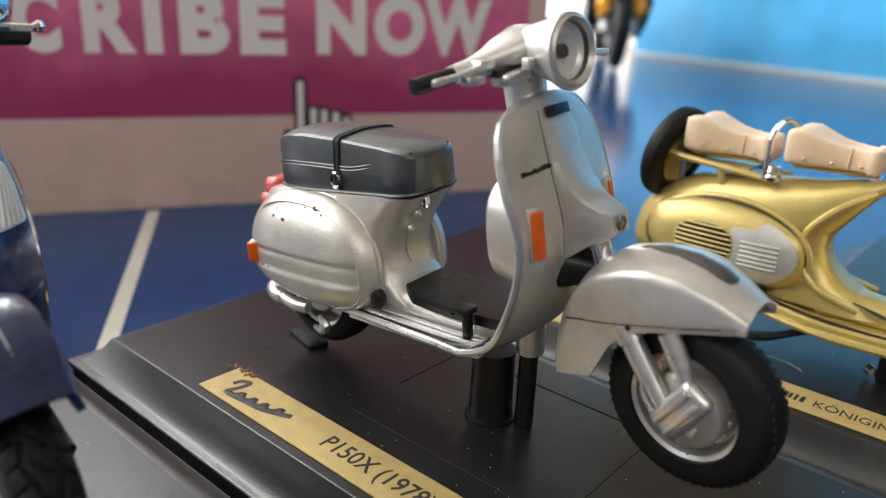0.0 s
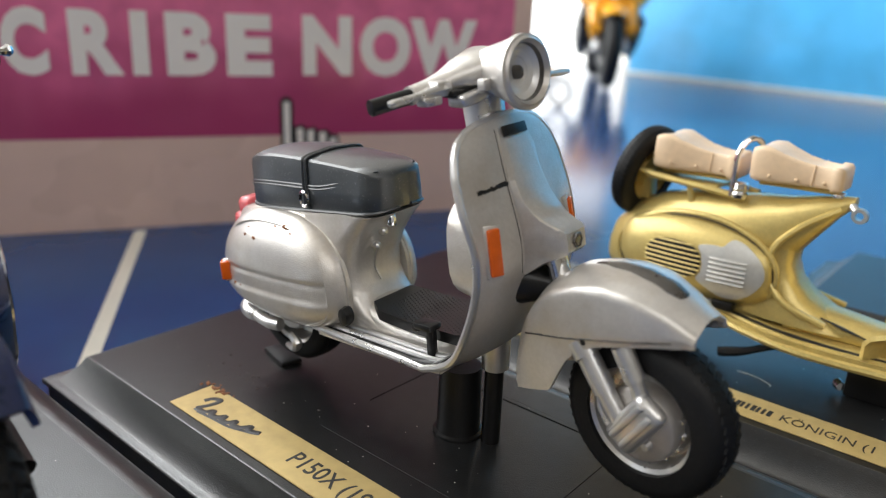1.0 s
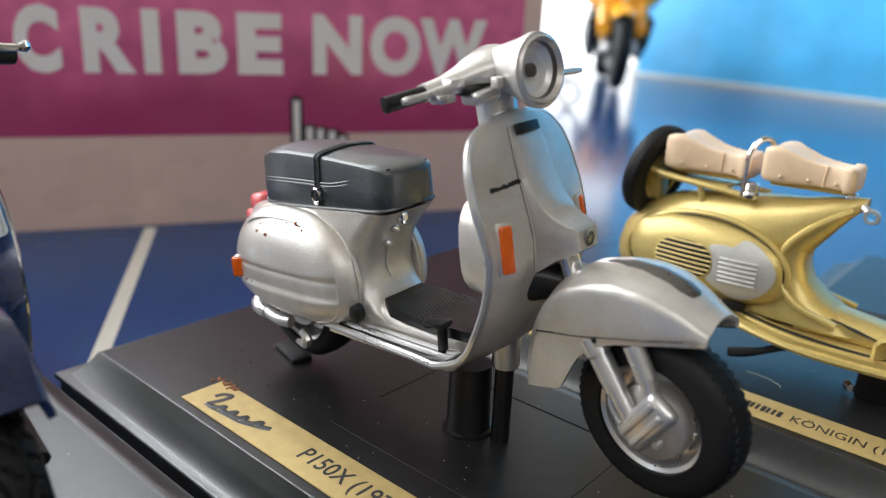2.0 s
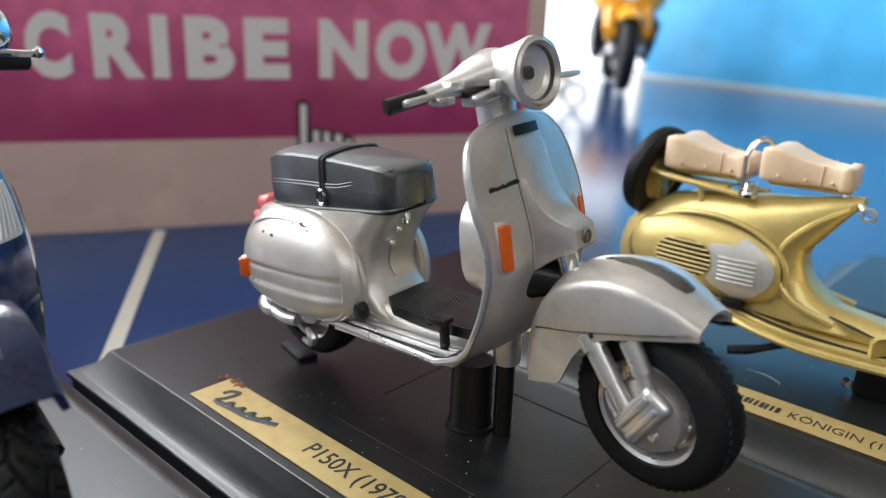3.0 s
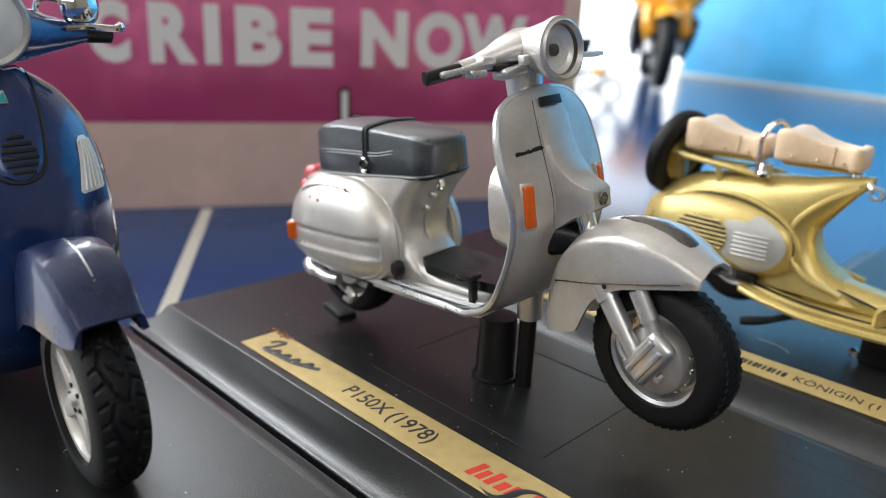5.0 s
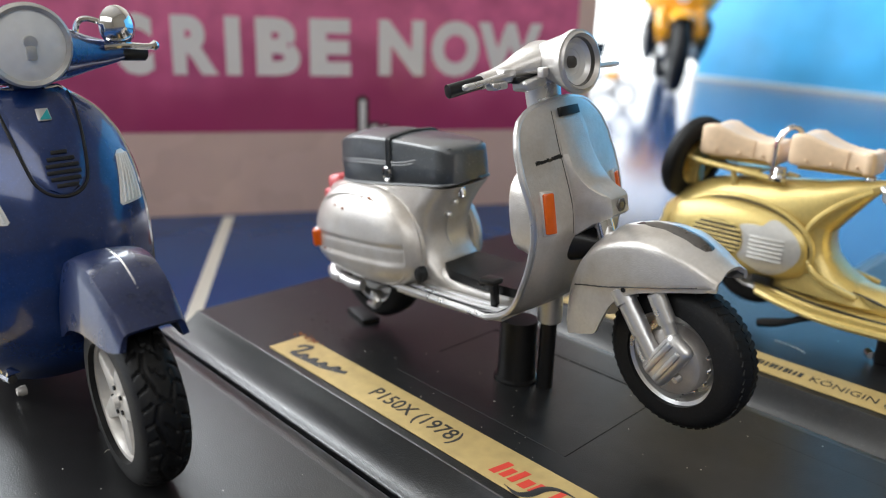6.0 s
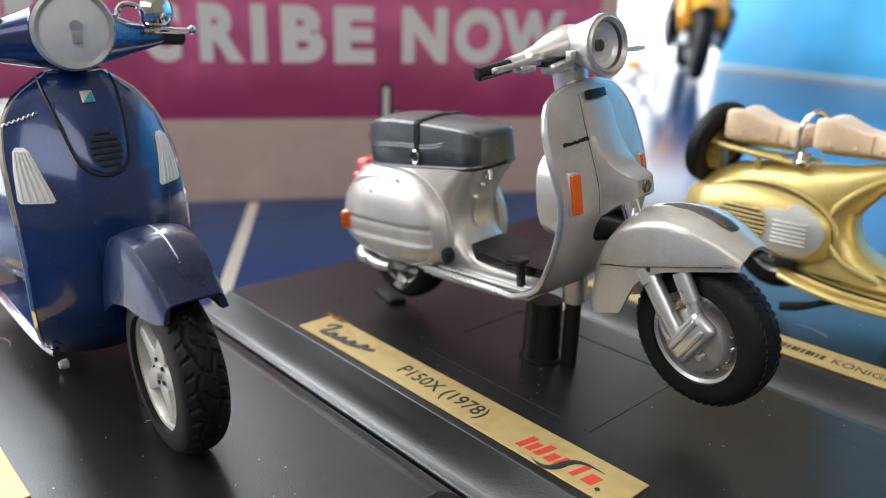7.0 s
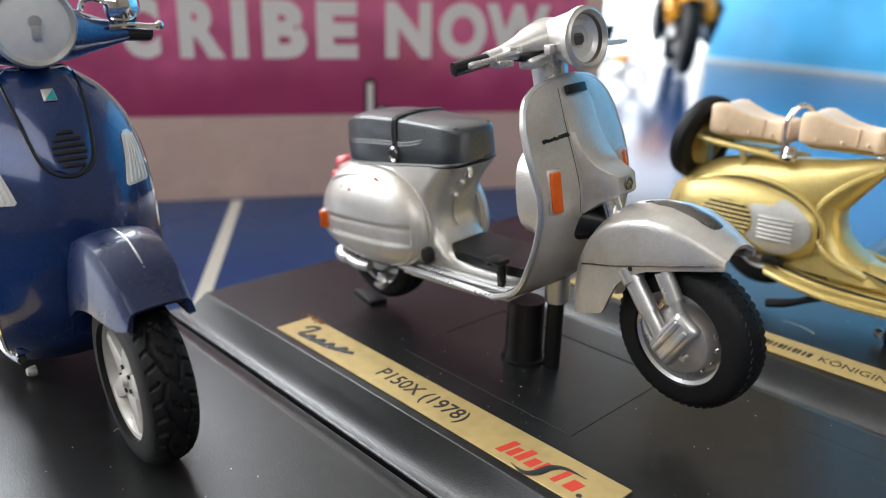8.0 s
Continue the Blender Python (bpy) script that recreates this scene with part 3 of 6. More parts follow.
SHIELD_W = [(12.3, 10.7), (14.0, 11.2), (20.0, 12.0), (27.0, 12.0), (33.0, 12.1), (39.0, 12.6), (43.5, 12.2), (46.2, 11.2), (47.9, 9.8), (49.1, 7.9), (49.8, 5.8), (50.2, 3.4), (50.4, 0.6)]


def lin(keys, s):
    if s <= keys[0][0]:
        return keys[0][1]
    for a, b in zip(keys, keys[1:]):
        if s <= b[0]:
            return a[1] + (b[1] - a[1]) * (s - a[0]) / (b[0] - a[0])
    return keys[-1][1]


def soft(keys, s, d=1.6):
    return sum(lin(keys, s + k * d / 2) * w for k, w in ((-2, 0.1), (-1, 0.2), (0, 0.4), (1, 0.2), (2, 0.1)))


def silver_scooter(m, label, paint, turned=None):
    sc = thing("model_scooter", m, label, "model scooter", "scooters on display bases")
    # wheels
    road_wheel(sc, 34.6, 11.6, 12.1, 3.3, 8.0, "front_wheel")
    road_wheel(sc, -38.4, 12.4, 11.4, 3.4, 8.0, "rear_wheel").matrix_basis.translation.y = -0.003
    # exhaust pipe and hub bits under the cowl
    part("exhaust_pipe", tube(smooth_line([(-46.4, -8.6, 10.2), (-43, -9.2, 9.8), (-40, -9.4, 9.6), (-37.6, -9.0, 9.6)], 12), 1.2, 12), M_SILVER_TRIM, sc, "satin silver exhaust pipe")
    part("kick_bracket", tube(smooth_line([(-34, -9.4, 9.0), (-32.6, -9.4, 7.2), (-34.5, -8.8, 5.6), (-37.5, -8.0, 5.2)], 10), [0.5, 0.7, 0.9, 1.0, 1.0, 1.0, 0.9, 0.8, 0.7, 0.6, 0.5], 8), M_SILVER_TRIM, sc, "curved silver bracket")
    part("rear_drum", moved(lathe([(0.3, -5.4), (2.0, -5.2), (3.0, -4.4), (4.6, -4.2), (5.0, -3.4), (5.0, -2.0), (0.3, -2.0)], 28), Matrix.Translation((-38.4, -2.0, 12.4))), M_SILVER_TRIM, sc)
    part("shock_absorber", tube([(-43, -5.6, 9.0), (-44.5, -5.6, 16)], 1.5, 12), M_SILVER_TRIM, sc)

    # leg shield
    def sh(u, v):
        z = 12.3 + 38.1 * (1 - (1 - v) ** 1.7)
        w = soft(SHIELD_W, z, 0.4)
        a = (u * 2 - 1)
        return (soft(SHIELD_X, z) - 1.9 * abs(a) ** 2.2 * min(1, w / 10), a * w, z)
    part("leg_shield", shell(sh, 24, 56, 0.9), paint, sc)
    foot = [Vector((x, -y, z)) for x, y, z in ((-26.0, 10.0, 12.75), (-20.0, 10.3, 12.7), (-12.0, 10.5, 12.6), (-5.0, 10.6, 12.5), (-1.0, 10.7, 12.4))]
    edge = foot + [Vector(sh(0, k / 56)) for k in range(57)] + [Vector(sh(1, 1 - k / 56)) for k in range(57)] + [Vector((p.x, -p.y, p.z)) for p in reversed(foot)]
    part("shield_trim", tube(edge, 0.62, 8), M_SILVER_TRIM, sc, "silver edge trim of the leg shield")
    # steering column cover on the shield's front
    rings = []
    for z, w, out in ((49.0, 2.5, 0.3), (46, 2.9, 0.8), (42, 3.3, 1.2), (39.5, 3.5, 1.7), (37.8, 3.5, 2.7), (36.7, 3.3, 3.7), (36.0, 3.0, 5.0), (35.5, 2.8, 6.2), (35.0, 2.7, 6.6), (32.4, 2.6, 6.5), (31.8, 2.6, 5.9), (30.6, 3.3, 3.4), (28.6, 4.0, 0.6)):
        x = soft(SHIELD_X, z)
        b = 4.1 if z < 47 else 3.4
        rings.append([Vector((x - 1.5, -b, z)), Vector((x + min(0.5, out), -b + 0.15, z)), Vector((x + out * 0.9, -w - 0.05, z)), Vector((x + out, -w + 0.35, z)), Vector((x + out, w - 0.35, z)),
                      Vector((x + out * 0.9, w + 0.05, z)), Vector((x + min(0.5, out), b - 0.15, z)), Vector((x - 1.5, b, z))])
    part("column_cover", loft(rings), paint, sc, angle=28)
    def on_shield(y, z, lift=0.5):
        p = Vector(sh((y / soft(SHIELD_W, z) + 1) / 2, 1 - (1 - (z - 12.3) / 38.1) ** (1 / 1.7)))
        return p + Vector((0.95, 0.2 * math.copysign(1, y), 0.25)).normalized() * lift
    gap = [on_shield(-w - 0.15, z, 0.42) for z, w in ((48.8, 3.3), (45, 4.0), (42, 4.1), (39, 4.15), (37, 4.2), (34, 4.2), (31, 4.2), (28.8, 4.1))]
    part("cover_gap", tube(smooth_line(gap, 24), 0.1, 6), M_INK, sc, "dark gap beside the column cover")
    part("badge", moved(lathe([(0.1, 0.0), (1.15, 0.0), (1.15, 0.3), (0.85, 0.4), (0.8, 0.25), (0.1, 0.25)], 6, "x"), Matrix.Translation((soft(SHIELD_X, 33.7) + 6.55, 0, 33.7))), M_CREST, sc, "small dark hexagonal badge")
    bm = box(-0.35, -2.5, -0.75, 0.35, 2.5, 0.75, 0.12)
    bm.transform(Matrix.Translation((soft(SHIELD_X, 48.6) + 0.95, -0.3, 48.6)) @ Matrix.Rotation(radians(-19), 4, "Y"))
    part("nameplate", bm, M_BLACK, sc, "black name strip at the top of the shield")
    # black block painting in the shaded hollow between shield and fender
    part("fork_hollow_block", loft([ring_yz(x, 0, z, w, h, 3.0, 20) for x, z, w, h in ((11.5, 26.4, 5.2, 3.6), (15.0, 26.6, 5.0, 3.2), (16.6, 26.4, 3.6, 2.6), (19.6, 26.0, 2.2, 2.2))]), M_BLACK, sc, "black block in place of the shaded hollow round the fork")
    part("fork_tube", tube([(19.4, -0.6, 31.5), (21.0, -0.6, 26.5)], 1.6, 14), M_CHROME, sc, "chromed fork tube")
    # script mark on the shield
    bm = bmesh.new()
    rnd = random.Random(5)
    for k in range(22):
        y = -9.7 + k * 0.26
        z = 41.3 + k * 0.02
        p = on_shield(y, z, 0.45)
        bm = join(bm, box(p.x - 0.12, y - 0.16, z - 0.2 - 0.3 * rnd.random() ** 2, p.x + 0.14, y + 0.16, z + 0.18 + 0.25 * rnd.random() ** 2, 0.0))
    part("script_mark", bm, M_INK, sc, "worn black script mark")
    for s in (-1, 1):
        for nm, w, h, lift, mt, lb in (("indicator_housing", 1.35, 3.7, 0.2, paint, ""), ("front_indicator", 0.95, 3.3, 0.65, M_ORANGE, "orange indicator lens")):
            z = 33.4
            p = Vector(sh((s * 9.4 / soft(SHIELD_W, z) + 1) / 2, 1 - (1 - (z - 12.3) / 38.1) ** (1 / 1.7)))
            bm = box(-0.5, -w, -h, 0.5, w, h, 0.25)
            bm.transform(Matrix.Translation(p + Vector((lift, s * lift * 0.5, 0))) @ Matrix.Rotation(s * 0.42, 4, "Z") @ Matrix.Rotation(radians(-8), 4, "Y"))
            part(nm, bm, mt, sc, lb)
    # glove box behind the shield
    rings = [ring_yz(x, 0, 31.8, w, h, 3.0) for x, w, h in ((4.4, 6.0, 5.6), (4.9, 7.8, 7.2), (6.2, 9.2, 8.2), (10, 9.8, 8.8), (13.6, 9.8, 8.8))]
    part("glove_box", loft(rings), paint, sc)
    # floor with ribs
    def fl(u, v):
        x = -24 + 28.5 * u
        a = v * 2 - 1
        return (x, a * 10.6, 12.2 + 1.2 * max(0, 1 - abs(a) * 2.2) + 0.5 * max(0, u - 0.75) ** 2 * 16)
    part("floor_panel", shell(fl, 16, 16, 0.9), paint, sc)
    for s in (-1, 1):
        for y, xa in ((9.3, -23.5), (7.7, -20)):
            pts = smooth_line([(xa, s * (y - 0.8), 12.9), (-10, s * (y - 0.5), 13.0), (-2, s * (y - 0.3), 13.1), (3, s * (y - 0.3), 13.3), (6.2, s * (y - 0.3), 14.3), (8.0, s * (y - 0.3), 15.6)], 16)
            part("floor_rib", tube([p + Vector((0, 0, 0.12)) for p in pts], 0.5, 8), M_SILVER_TRIM, sc, "bright metal floor strip")
    for s in (-1, 1):
        bed = [[Vector((x, s * 6.4, z)), Vector((x, s * 10.5, z)), Vector((x, s * 10.5, z - 0.4)), Vector((x, s * 6.4, z - 0.4))] for x, z in ((-23, 12.85), (-10, 12.85), (-2, 12.95), (2.6, 13.4), (5.0, 14.6))]
        part("rib_bed", loft(bed), M_BLACK, sc, "black sheet filling the dark gaps between the floor strips", smooth=False)
    # tunnel and mat
    rings = [ring_yz(x, 0, 12.4, w, h - 1, 3, zl=1.0) for x, w, h in ((-22, 7.0, 8), (-16, 6.6, 6.0), (-10, 6.0, 4.2), (-3, 5.8, 3.8), (1, 5.4, 4.4), (3.6, 5, 5.6))]
    part("tunnel", loft(rings), paint, sc)
    rings = [[Vector((x, -w, z - 1.8)), Vector((x, -w, z)), Vector((x, w, z)), Vector((x, w, z - 1.8))] for x, w, z in ((-15.5, 4.6, 17.8), (-13, 6.0, 17.2), (-6, 6.2, 16.8), (4, 6.2, 17.0), (9, 6.0, 17.8))]
    mat_ob = part("tunnel_mat", loft(rings), M_BLACK, sc, "black ribbed rubber mat", angle=60)
    bm = bmesh.new()
    for i in range(28):
        for j in range(15):
            x, y = -12.8 + i * 0.72, -5.5 + (j + (0.5 if i % 2 else 0)) * 0.76
            if abs(y) < 5.8:
                z = 16.76 + 0.004 * (x + 3) ** 2
                q = [bm.verts.new(p) for p in ((x - 0.3, y, z), (x, y - 0.3, z), (x + 0.3, y, z), (x, y + 0.3, z))]
                tip = bm.verts.new((x, y, z + 0.22))
                for a in range(4):
                    bm.faces.new((q[a], q[(a + 1) % 4], tip))
    tagged(part("mat_studs", bm, M_BLACK, mat_ob, "small raised studs of the mat", smooth=False), kind="stuff")
    # brake pedal
    part("brake_pedal", join(box(-2.2, -9.2, 17.6, 1.6, -6.2, 18.8, 0.5), box(-0.3, -8.3, 13.0, 1.1, -7.0, 18.2, 0.3), box(-2.9, -8.9, 17.0, -1.4, -6.6, 18.1, 0.4)), M_BLACK, sc, "black brake pedal")
    # body under the seat
    rings = []
    for x, cz, hy, hz, zl in ((-53.6, 21.5, 3.5, 3, 5), (-52.4, 21.5, 5.8, 6.5, 8), (-49, 21.5, 7.2, 9.4, 9), (-42, 21, 7.8, 11.2, 9), (-34, 20.5, 7.6, 12.2, 8), (-29, 20.5, 7.2, 12.8, 8), (-23.5, 20.5, 6.6, 12.6, 8), (-20.5, 20.5, 5.6, 11.0, 8)):
        rings.append(ring_yz(x, 0, cz, hy, hz, 3.2 if x < -50 else 6.0, 32, zl))
    part("body", loft(rings), paint, sc, angle=50)
    # hollow front of the body below the seat
    rings = []
    for z, xf, w in ((8.5, -6.0, 5.4), (11.5, -7.5, 6.0), (13.5, -11.0, 6.4), (15.5, -14.8, 7.3), (18, -17.3, 7.5), (21, -18.6, 7.5), (24.5, -18.4, 7.5), (28, -16.8, 7.5), (31, -14.4, 7.4), (33.4, -11.8, 7.0)):
        rings.append([Vector((-31.5, -w * (0.99 if z < 32 else 0.8), z)), Vector((xf - 4, -w, z)), Vector((xf - 1.6, -w * 0.95, z)), Vector((xf - 0.4, -w * 0.8, z)), Vector((xf, -w * 0.5, z)), Vector((xf + 0.1, 0, z)), Vector((xf, w * 0.5, z)),
                      Vector((xf - 0.4, w * 0.8, z)), Vector((xf - 1.6, w * 0.95, z)), Vector((xf - 4, w, z)), Vector((-31.5, w * (0.99 if z < 32 else 0.8), z))])
    part("body_front", loft(rings), paint, sc, angle=55)
    # switches on the hollow front
    for z, xf in ((29.8, -15.2), (26.9, -17.2)):
        part("switch", moved(lathe([(0.1, 0), (0.7, 0), (0.7, 0.9), (0.35, 1.3), (0.05, 1.3)], 12, "x"), Matrix.Translation((xf, -1.6, z))), M_SILVER_TRIM, sc, "small silver switch")
    part("seat_lock", box(-13.6, -2.6, 31.0, -11.6, -1.2, 33.2, 0.4), M_CHROME, sc, "small chrome seat lock")
    part("cable", tube(smooth_line([(-17.0, -1.4, 26.6), (-18.0, -1.2, 24.0), (-18.2, -0.9, 22.0), (-17.6, -0.4, 20.2)], 10), 0.22, 6), M_SILVER_TRIM, sc, "thin cable")

    # engine cowls: a domed panel inside a raised arch, creased along its lower third
    def cowl_rim(a):
        c, q = math.cos(a), math.sin(a)
        x = -35.4 + (17.2 if c > 0 else 17.6) * math.copysign(abs(c) ** (0.8 if q > 0 else 0.72), c)
        z = 18.6 + (13.6 if q > 0 else 7.2 - 1.4 * max(0.0, -c)) * math.copysign(abs(q) ** (0.85 if q > 0 else 0.75), q)
        return x, z

    def step(v, a, b):
        t = min(1.0, max(0.0, (v - a) / (b - a)))
        return t * t * (3 - 2 * t)

    def cowl_at(r, a, s):
        x, z = cowl_rim(a)
        x, z = -35.4 + (x + 35.4) * r, 18.6 + (z - 18.6) * r
        y = 0.9 + 5.2 * max(0.0, 1 - r ** 3.2) ** 0.5
        y -= 1.3 * ((z - 18.6) / 13.6) ** 2 if z > 18.6 else 0.0
        arch = step(math.cos(a - 0.55), -0.35, 0.1)
        y += 0.7 * arch * step(r, 0.865, 0.89) * (1 - 0.3 * step(r, 0.93, 1.0))
        zc = 21.0 + 0.02 * (x + 36)
        flat = 1 - arch * step(r, 0.84, 0.86)
        y -= flat * 0.4 * math.exp(-((z - zc) / 0.45) ** 2)
        y -= flat * 0.3 * step(z, zc + 0.3, zc - 0.8)
        y += flat * 0.4 * step(z, zc - 2.8, zc - 4.2)
        return Vector((x, s * (6.6 + y), z))
    for s in (-1, 1):
        rr = [0.02] + [k / 72 for k in range(3, 73)]
        rings = [[cowl_at(r, 2 * math.pi * i / 168, s) for i in range(168)] for r in rr]
        rings.append([Vector((v.x, s * 7.0, v.z)) for v in rings[-1]])
        part("cowl_seam", tube(rings[-2] + [rings[-2][0]], 0.3, 6), paint, sc, "raised seam round the cowl")
        part("engine_cowl", loft(rings), paint, sc, "rounded side cowl with a crease", angle=50)
        bm = box(-0.95, -1.0, -1.9, 0.95, 1.0, 1.9, 0.35)
        bm.transform(Matrix.Translation((-49.3, s * 11.4, 19.4)) @ Matrix.Rotation(s * 0.75, 4, "Z"))
        part("rear_indicator", bm, M_ORANGE, sc, "orange indicator lens")
        bm = box(-0.9, -1.2, -2.2, 0.5, 1.2, 2.2, 0.3)
        bm.transform(Matrix.Translation((-48.8, s * 10.9, 19.4)) @ Matrix.Rotation(s * 0.75, 4, "Z"))
        part("indicator_housing", bm, paint, sc)
    # rusty flecks and chips on the near cowl
    rnd = random.Random(9)
    for a, r, k in ((2.0, 0.72, 0.42), (1.78, 0.66, 0.55), (1.35, 0.88, 0.6), (1.30, 0.86, 0.35), (1.22, 0.83, 0.3), (3.35, 0.62, 0.5), (3.4, 0.5, 0.3), (1.9, 0.8, 0.3), (1.5, 0.84, 0.3)):
        b = bmesh.new()
        bmesh.ops.create_icosphere(b, subdivisions=2, radius=k)
        for v in b.verts:
            v.co *= rnd.uniform(0.7, 1.15)
        b.transform(Matrix.Translation(cowl_at(r, a, -1)) @ Matrix.Diagonal((1.0, 0.3, rnd.uniform(0.6, 1.1), 1)))
        part("rust_fleck", b, M_RUST, sc, "rusty brown fleck")
    part("knob", moved(lathe([(0.1, -1.2), (1.5, -1.0), (1.7, 0.0), (1.5, 1.0), (0.1, 1.2)], 14), Matrix.Translation((-17.3, -9.6, 16.4)) @ Matrix.Diagonal((0.7, 0.9, 1.05, 1))), M_BLACK, sc, "black knob")
    part("tail_light", join(box(-56.4, -3.8, 24.6, -52.0, 3.8, 28.2, 1.0, 3), box(-54.4, -3.8, 27.8, -50.0, 3.8, 31.6, 1.2, 3)), M_RED, sc, "red tail light")
    # seat
    rings = []
    SEAT = ((-44.6, 4.8, 32.6, 40.2), (-43.9, 6.2, 32.2, 41.4), (-41.5, 6.8, 32.1, 42.4), (-36, 7.0, 32.4, 42.8), (-30, 6.9, 32.8, 42.7), (-24, 6.8, 33.2, 42.4), (-18, 6.6, 33.6, 42.0), (-15.0, 6.5, 33.8, 41.7), (-13.2, 6.2, 34.0, 41.4), (-12.0, 5.6, 34.1, 41.1), (-11.2, 4.6, 34.2, 40.8), (-10.8, 3.2, 34.3, 40.5), (-10.7, 1.4, 34.4, 40.3))
    for x, w, zb, zt in SEAT:
        half = ((0.0, 0.02), (0.6, 0.0), (0.97, 0.0), (1.0, 0.06), (1.0, 0.42), (0.99, 0.46), (0.955, 0.88), (0.935, 0.955), (0.88, 0.995), (0.5, 1.04), (0.0, 1.06))
        rr = [Vector((x, -w * a, zb + (zt - 0.5 - zb) * b)) for a, b in half] + [Vector((x, w * a, zb + (zt - 0.5 - zb) * b)) for a, b in reversed(half[1:-1])]
        rings.append(rr)
    seat = part("seat", loft(rings), M_SEAT, sc, "black vinyl bench seat", angle=32)
    for s in (-1, 1):
        part("piping", tube(smooth_line([(x, s * w, zb + 0.1) for x, w, zb, zt in SEAT], 30), 0.3, 6), M_SEAT, seat)
        for dz in (0.0, 0.55):
            pts = [(x, s * (w - 0.02 - 1.4 * max(0.0, (x + 25) / 13.4) ** 1.8), zb + (zt - zb) * (0.42 + 0.5 * max(0.0, (x + 25) / 13.4) ** 1.8) + dz) for x, w, zb, zt in SEAT[1:-3]]
            part("seam", tube(smooth_line(pts, 30), 0.17, 6), M_SEAT, seat)
    strap = smooth_line([(-27.6, s * y, z) for s, y, z in ((-1, 7.0, 33.4), (-1, 6.95, 37.0), (-1, 6.75, 40.9), (-1, 6.1, 42.2), (-1, 2.6, 42.65), (1, 0, 42.85), (1, 2.6, 42.65), (1, 6.1, 42.2), (1, 6.75, 40.9), (1, 6.95, 37.0), (1, 7.0, 33.4))], 60)
    for dx in (-0.4, 0.4):
        part("strap", tube([p + Vector((dx, 0, 0)) for p in strap], 0.3, 8), M_SEAT, seat, "black strap across the seat")
    bk = [(-27.6 + 1.1 * math.cos(a), -7.5, 35.2 + 1.3 * math.sin(a)) for a in [2 * math.pi * i / 16 for i in range(17)]]
    part("buckle", tube(bk, 0.3, 6), M_CHROME, seat, "small chrome strap buckle")
    # fender
    FT = [(16.0, 12.0), (16.3, 18.0), (17.6, 23.6), (20.2, 28.0), (24.0, 30.7), (28.0, 31.6), (32.0, 31.7), (36.0, 30.9), (40.0, 29.0), (42.8, 27.4)]
    FR = [(16.0, 11.8), (16.3, 17.0), (17.6, 21.6), (19.6, 25.4), (21.4, 27.3), (23.2, 28.7), (26.8, 30.1), (30.5, 30.7), (34.5, 30.3), (38.5, 28.8), (42.8, 26.3)]
    FB = [(16.0, 11.3), (22.4, 13.3), (23.8, 16.2), (25.3, 19.0), (27.6, 21.3), (30.8, 22.7), (36.4, 24.0), (40.6, 24.7), (42.8, 25.3)]
    FW = [(16.0, 5.4), (18.0, 6.0), (24.0, 6.3), (30.0, 6.2), (35.0, 5.6), (39.0, 4.6), (42.8, 3.6)]
    FC = [(16.0, 20.4), (19.5, 21.4), (25.5, 22.5), (31.0, 23.8), (36.5, 24.8), (41.4, 25.7), (42.8, 26.0)]

    def fen(u, v):
        x = 16.05 + 26.6 * u ** 1.45
        zt, zr, zb, w, zc = soft(FT, x, 0.9), soft(FR, x, 0.9), soft(FB, x, 0.5), soft(FW, x), soft(FC, x, 0.5)
        zr = max(zr, zb + 0.4)
        zt = max(zt, zr + 0.15)
        k = abs(v * 2 - 1)
        if k < 0.46:
            q = k / 0.46
            y, z = (w - 0.75) * q, zt - (zt - zr) * q ** 2.4
        elif k < 0.62:
            q = (k - 0.46) / 0.16
            y, z = w - 0.75 * (1 - math.sin(q * math.pi / 2)), zr - 1.1 * (1 - math.cos(q * math.pi / 2)) * min(1.0, (zr - zb) / 3)
        else:
            q = (k - 0.62) / 0.38
            top = zr - 1.1 * min(1.0, (zr - zb) / 3)
            z = top + (zb - top) * q
            y = w + 0.12 * math.sin(q * math.pi) - (0.3 * step(zc - z, -0.12, 0.12) if zr - zb > 2 else 0.0)
        return (x, math.copysign(y, v * 2 - 1), z)
    part("front_fender", shell(fen, 64, 56, 0.7), paint, sc, angle=30)
    # flap along the crown, cut off at its front; dark tone paints chrome's shading
    rings = []
    for x, w, h in ((25.0, 0.3, 0.1), (27.0, 0.9, 0.45), (30.0, 1.4, 0.75), (34.0, 1.65, 0.9), (37.4, 1.7, 0.95), (38.9, 1.3, 0.75), (39.3, 0.9, 0.3)):
        z = soft(FT, x, 0.9) + 0.1
        rings.append([Vector((x, -w, z - 0.4)), Vector((x, -w * 0.95, z + h * 0.45)), Vector((x, -w * 0.25, z + h)), Vector((x, w * 0.25, z + h)), Vector((x, w * 0.95, z + h * 0.45)), Vector((x, w, z - 0.4))])
    part("fender_crest", loft(rings), M_CREST, sc, "crest on the fender, chrome shading painted dark grey", angle=40)
    for s in (-1, 1):
        # shade of the crease drawn as a thin black line along the step
        part("fender_crease", tube([(x, s * (soft(FW, x) + 0.34), soft(FC, x, 0.5)) for x in (18.4, 20, 22, 24, 26, 28, 30, 32, 34, 36, 38, 40)], 0.13, 6), M_INK, sc, "black line painting in the shade of the fender's crease")
        part("fender_hole", moved(lathe([(0.02, -0.1), (0.42, -0.1), (0.42, 0.3), (0.02, 0.3)], 12), Matrix.Translation((28.2, s * 6.2 - 0.1, 22.6))), M_INK, sc, "small dark hole in the fender's flange")
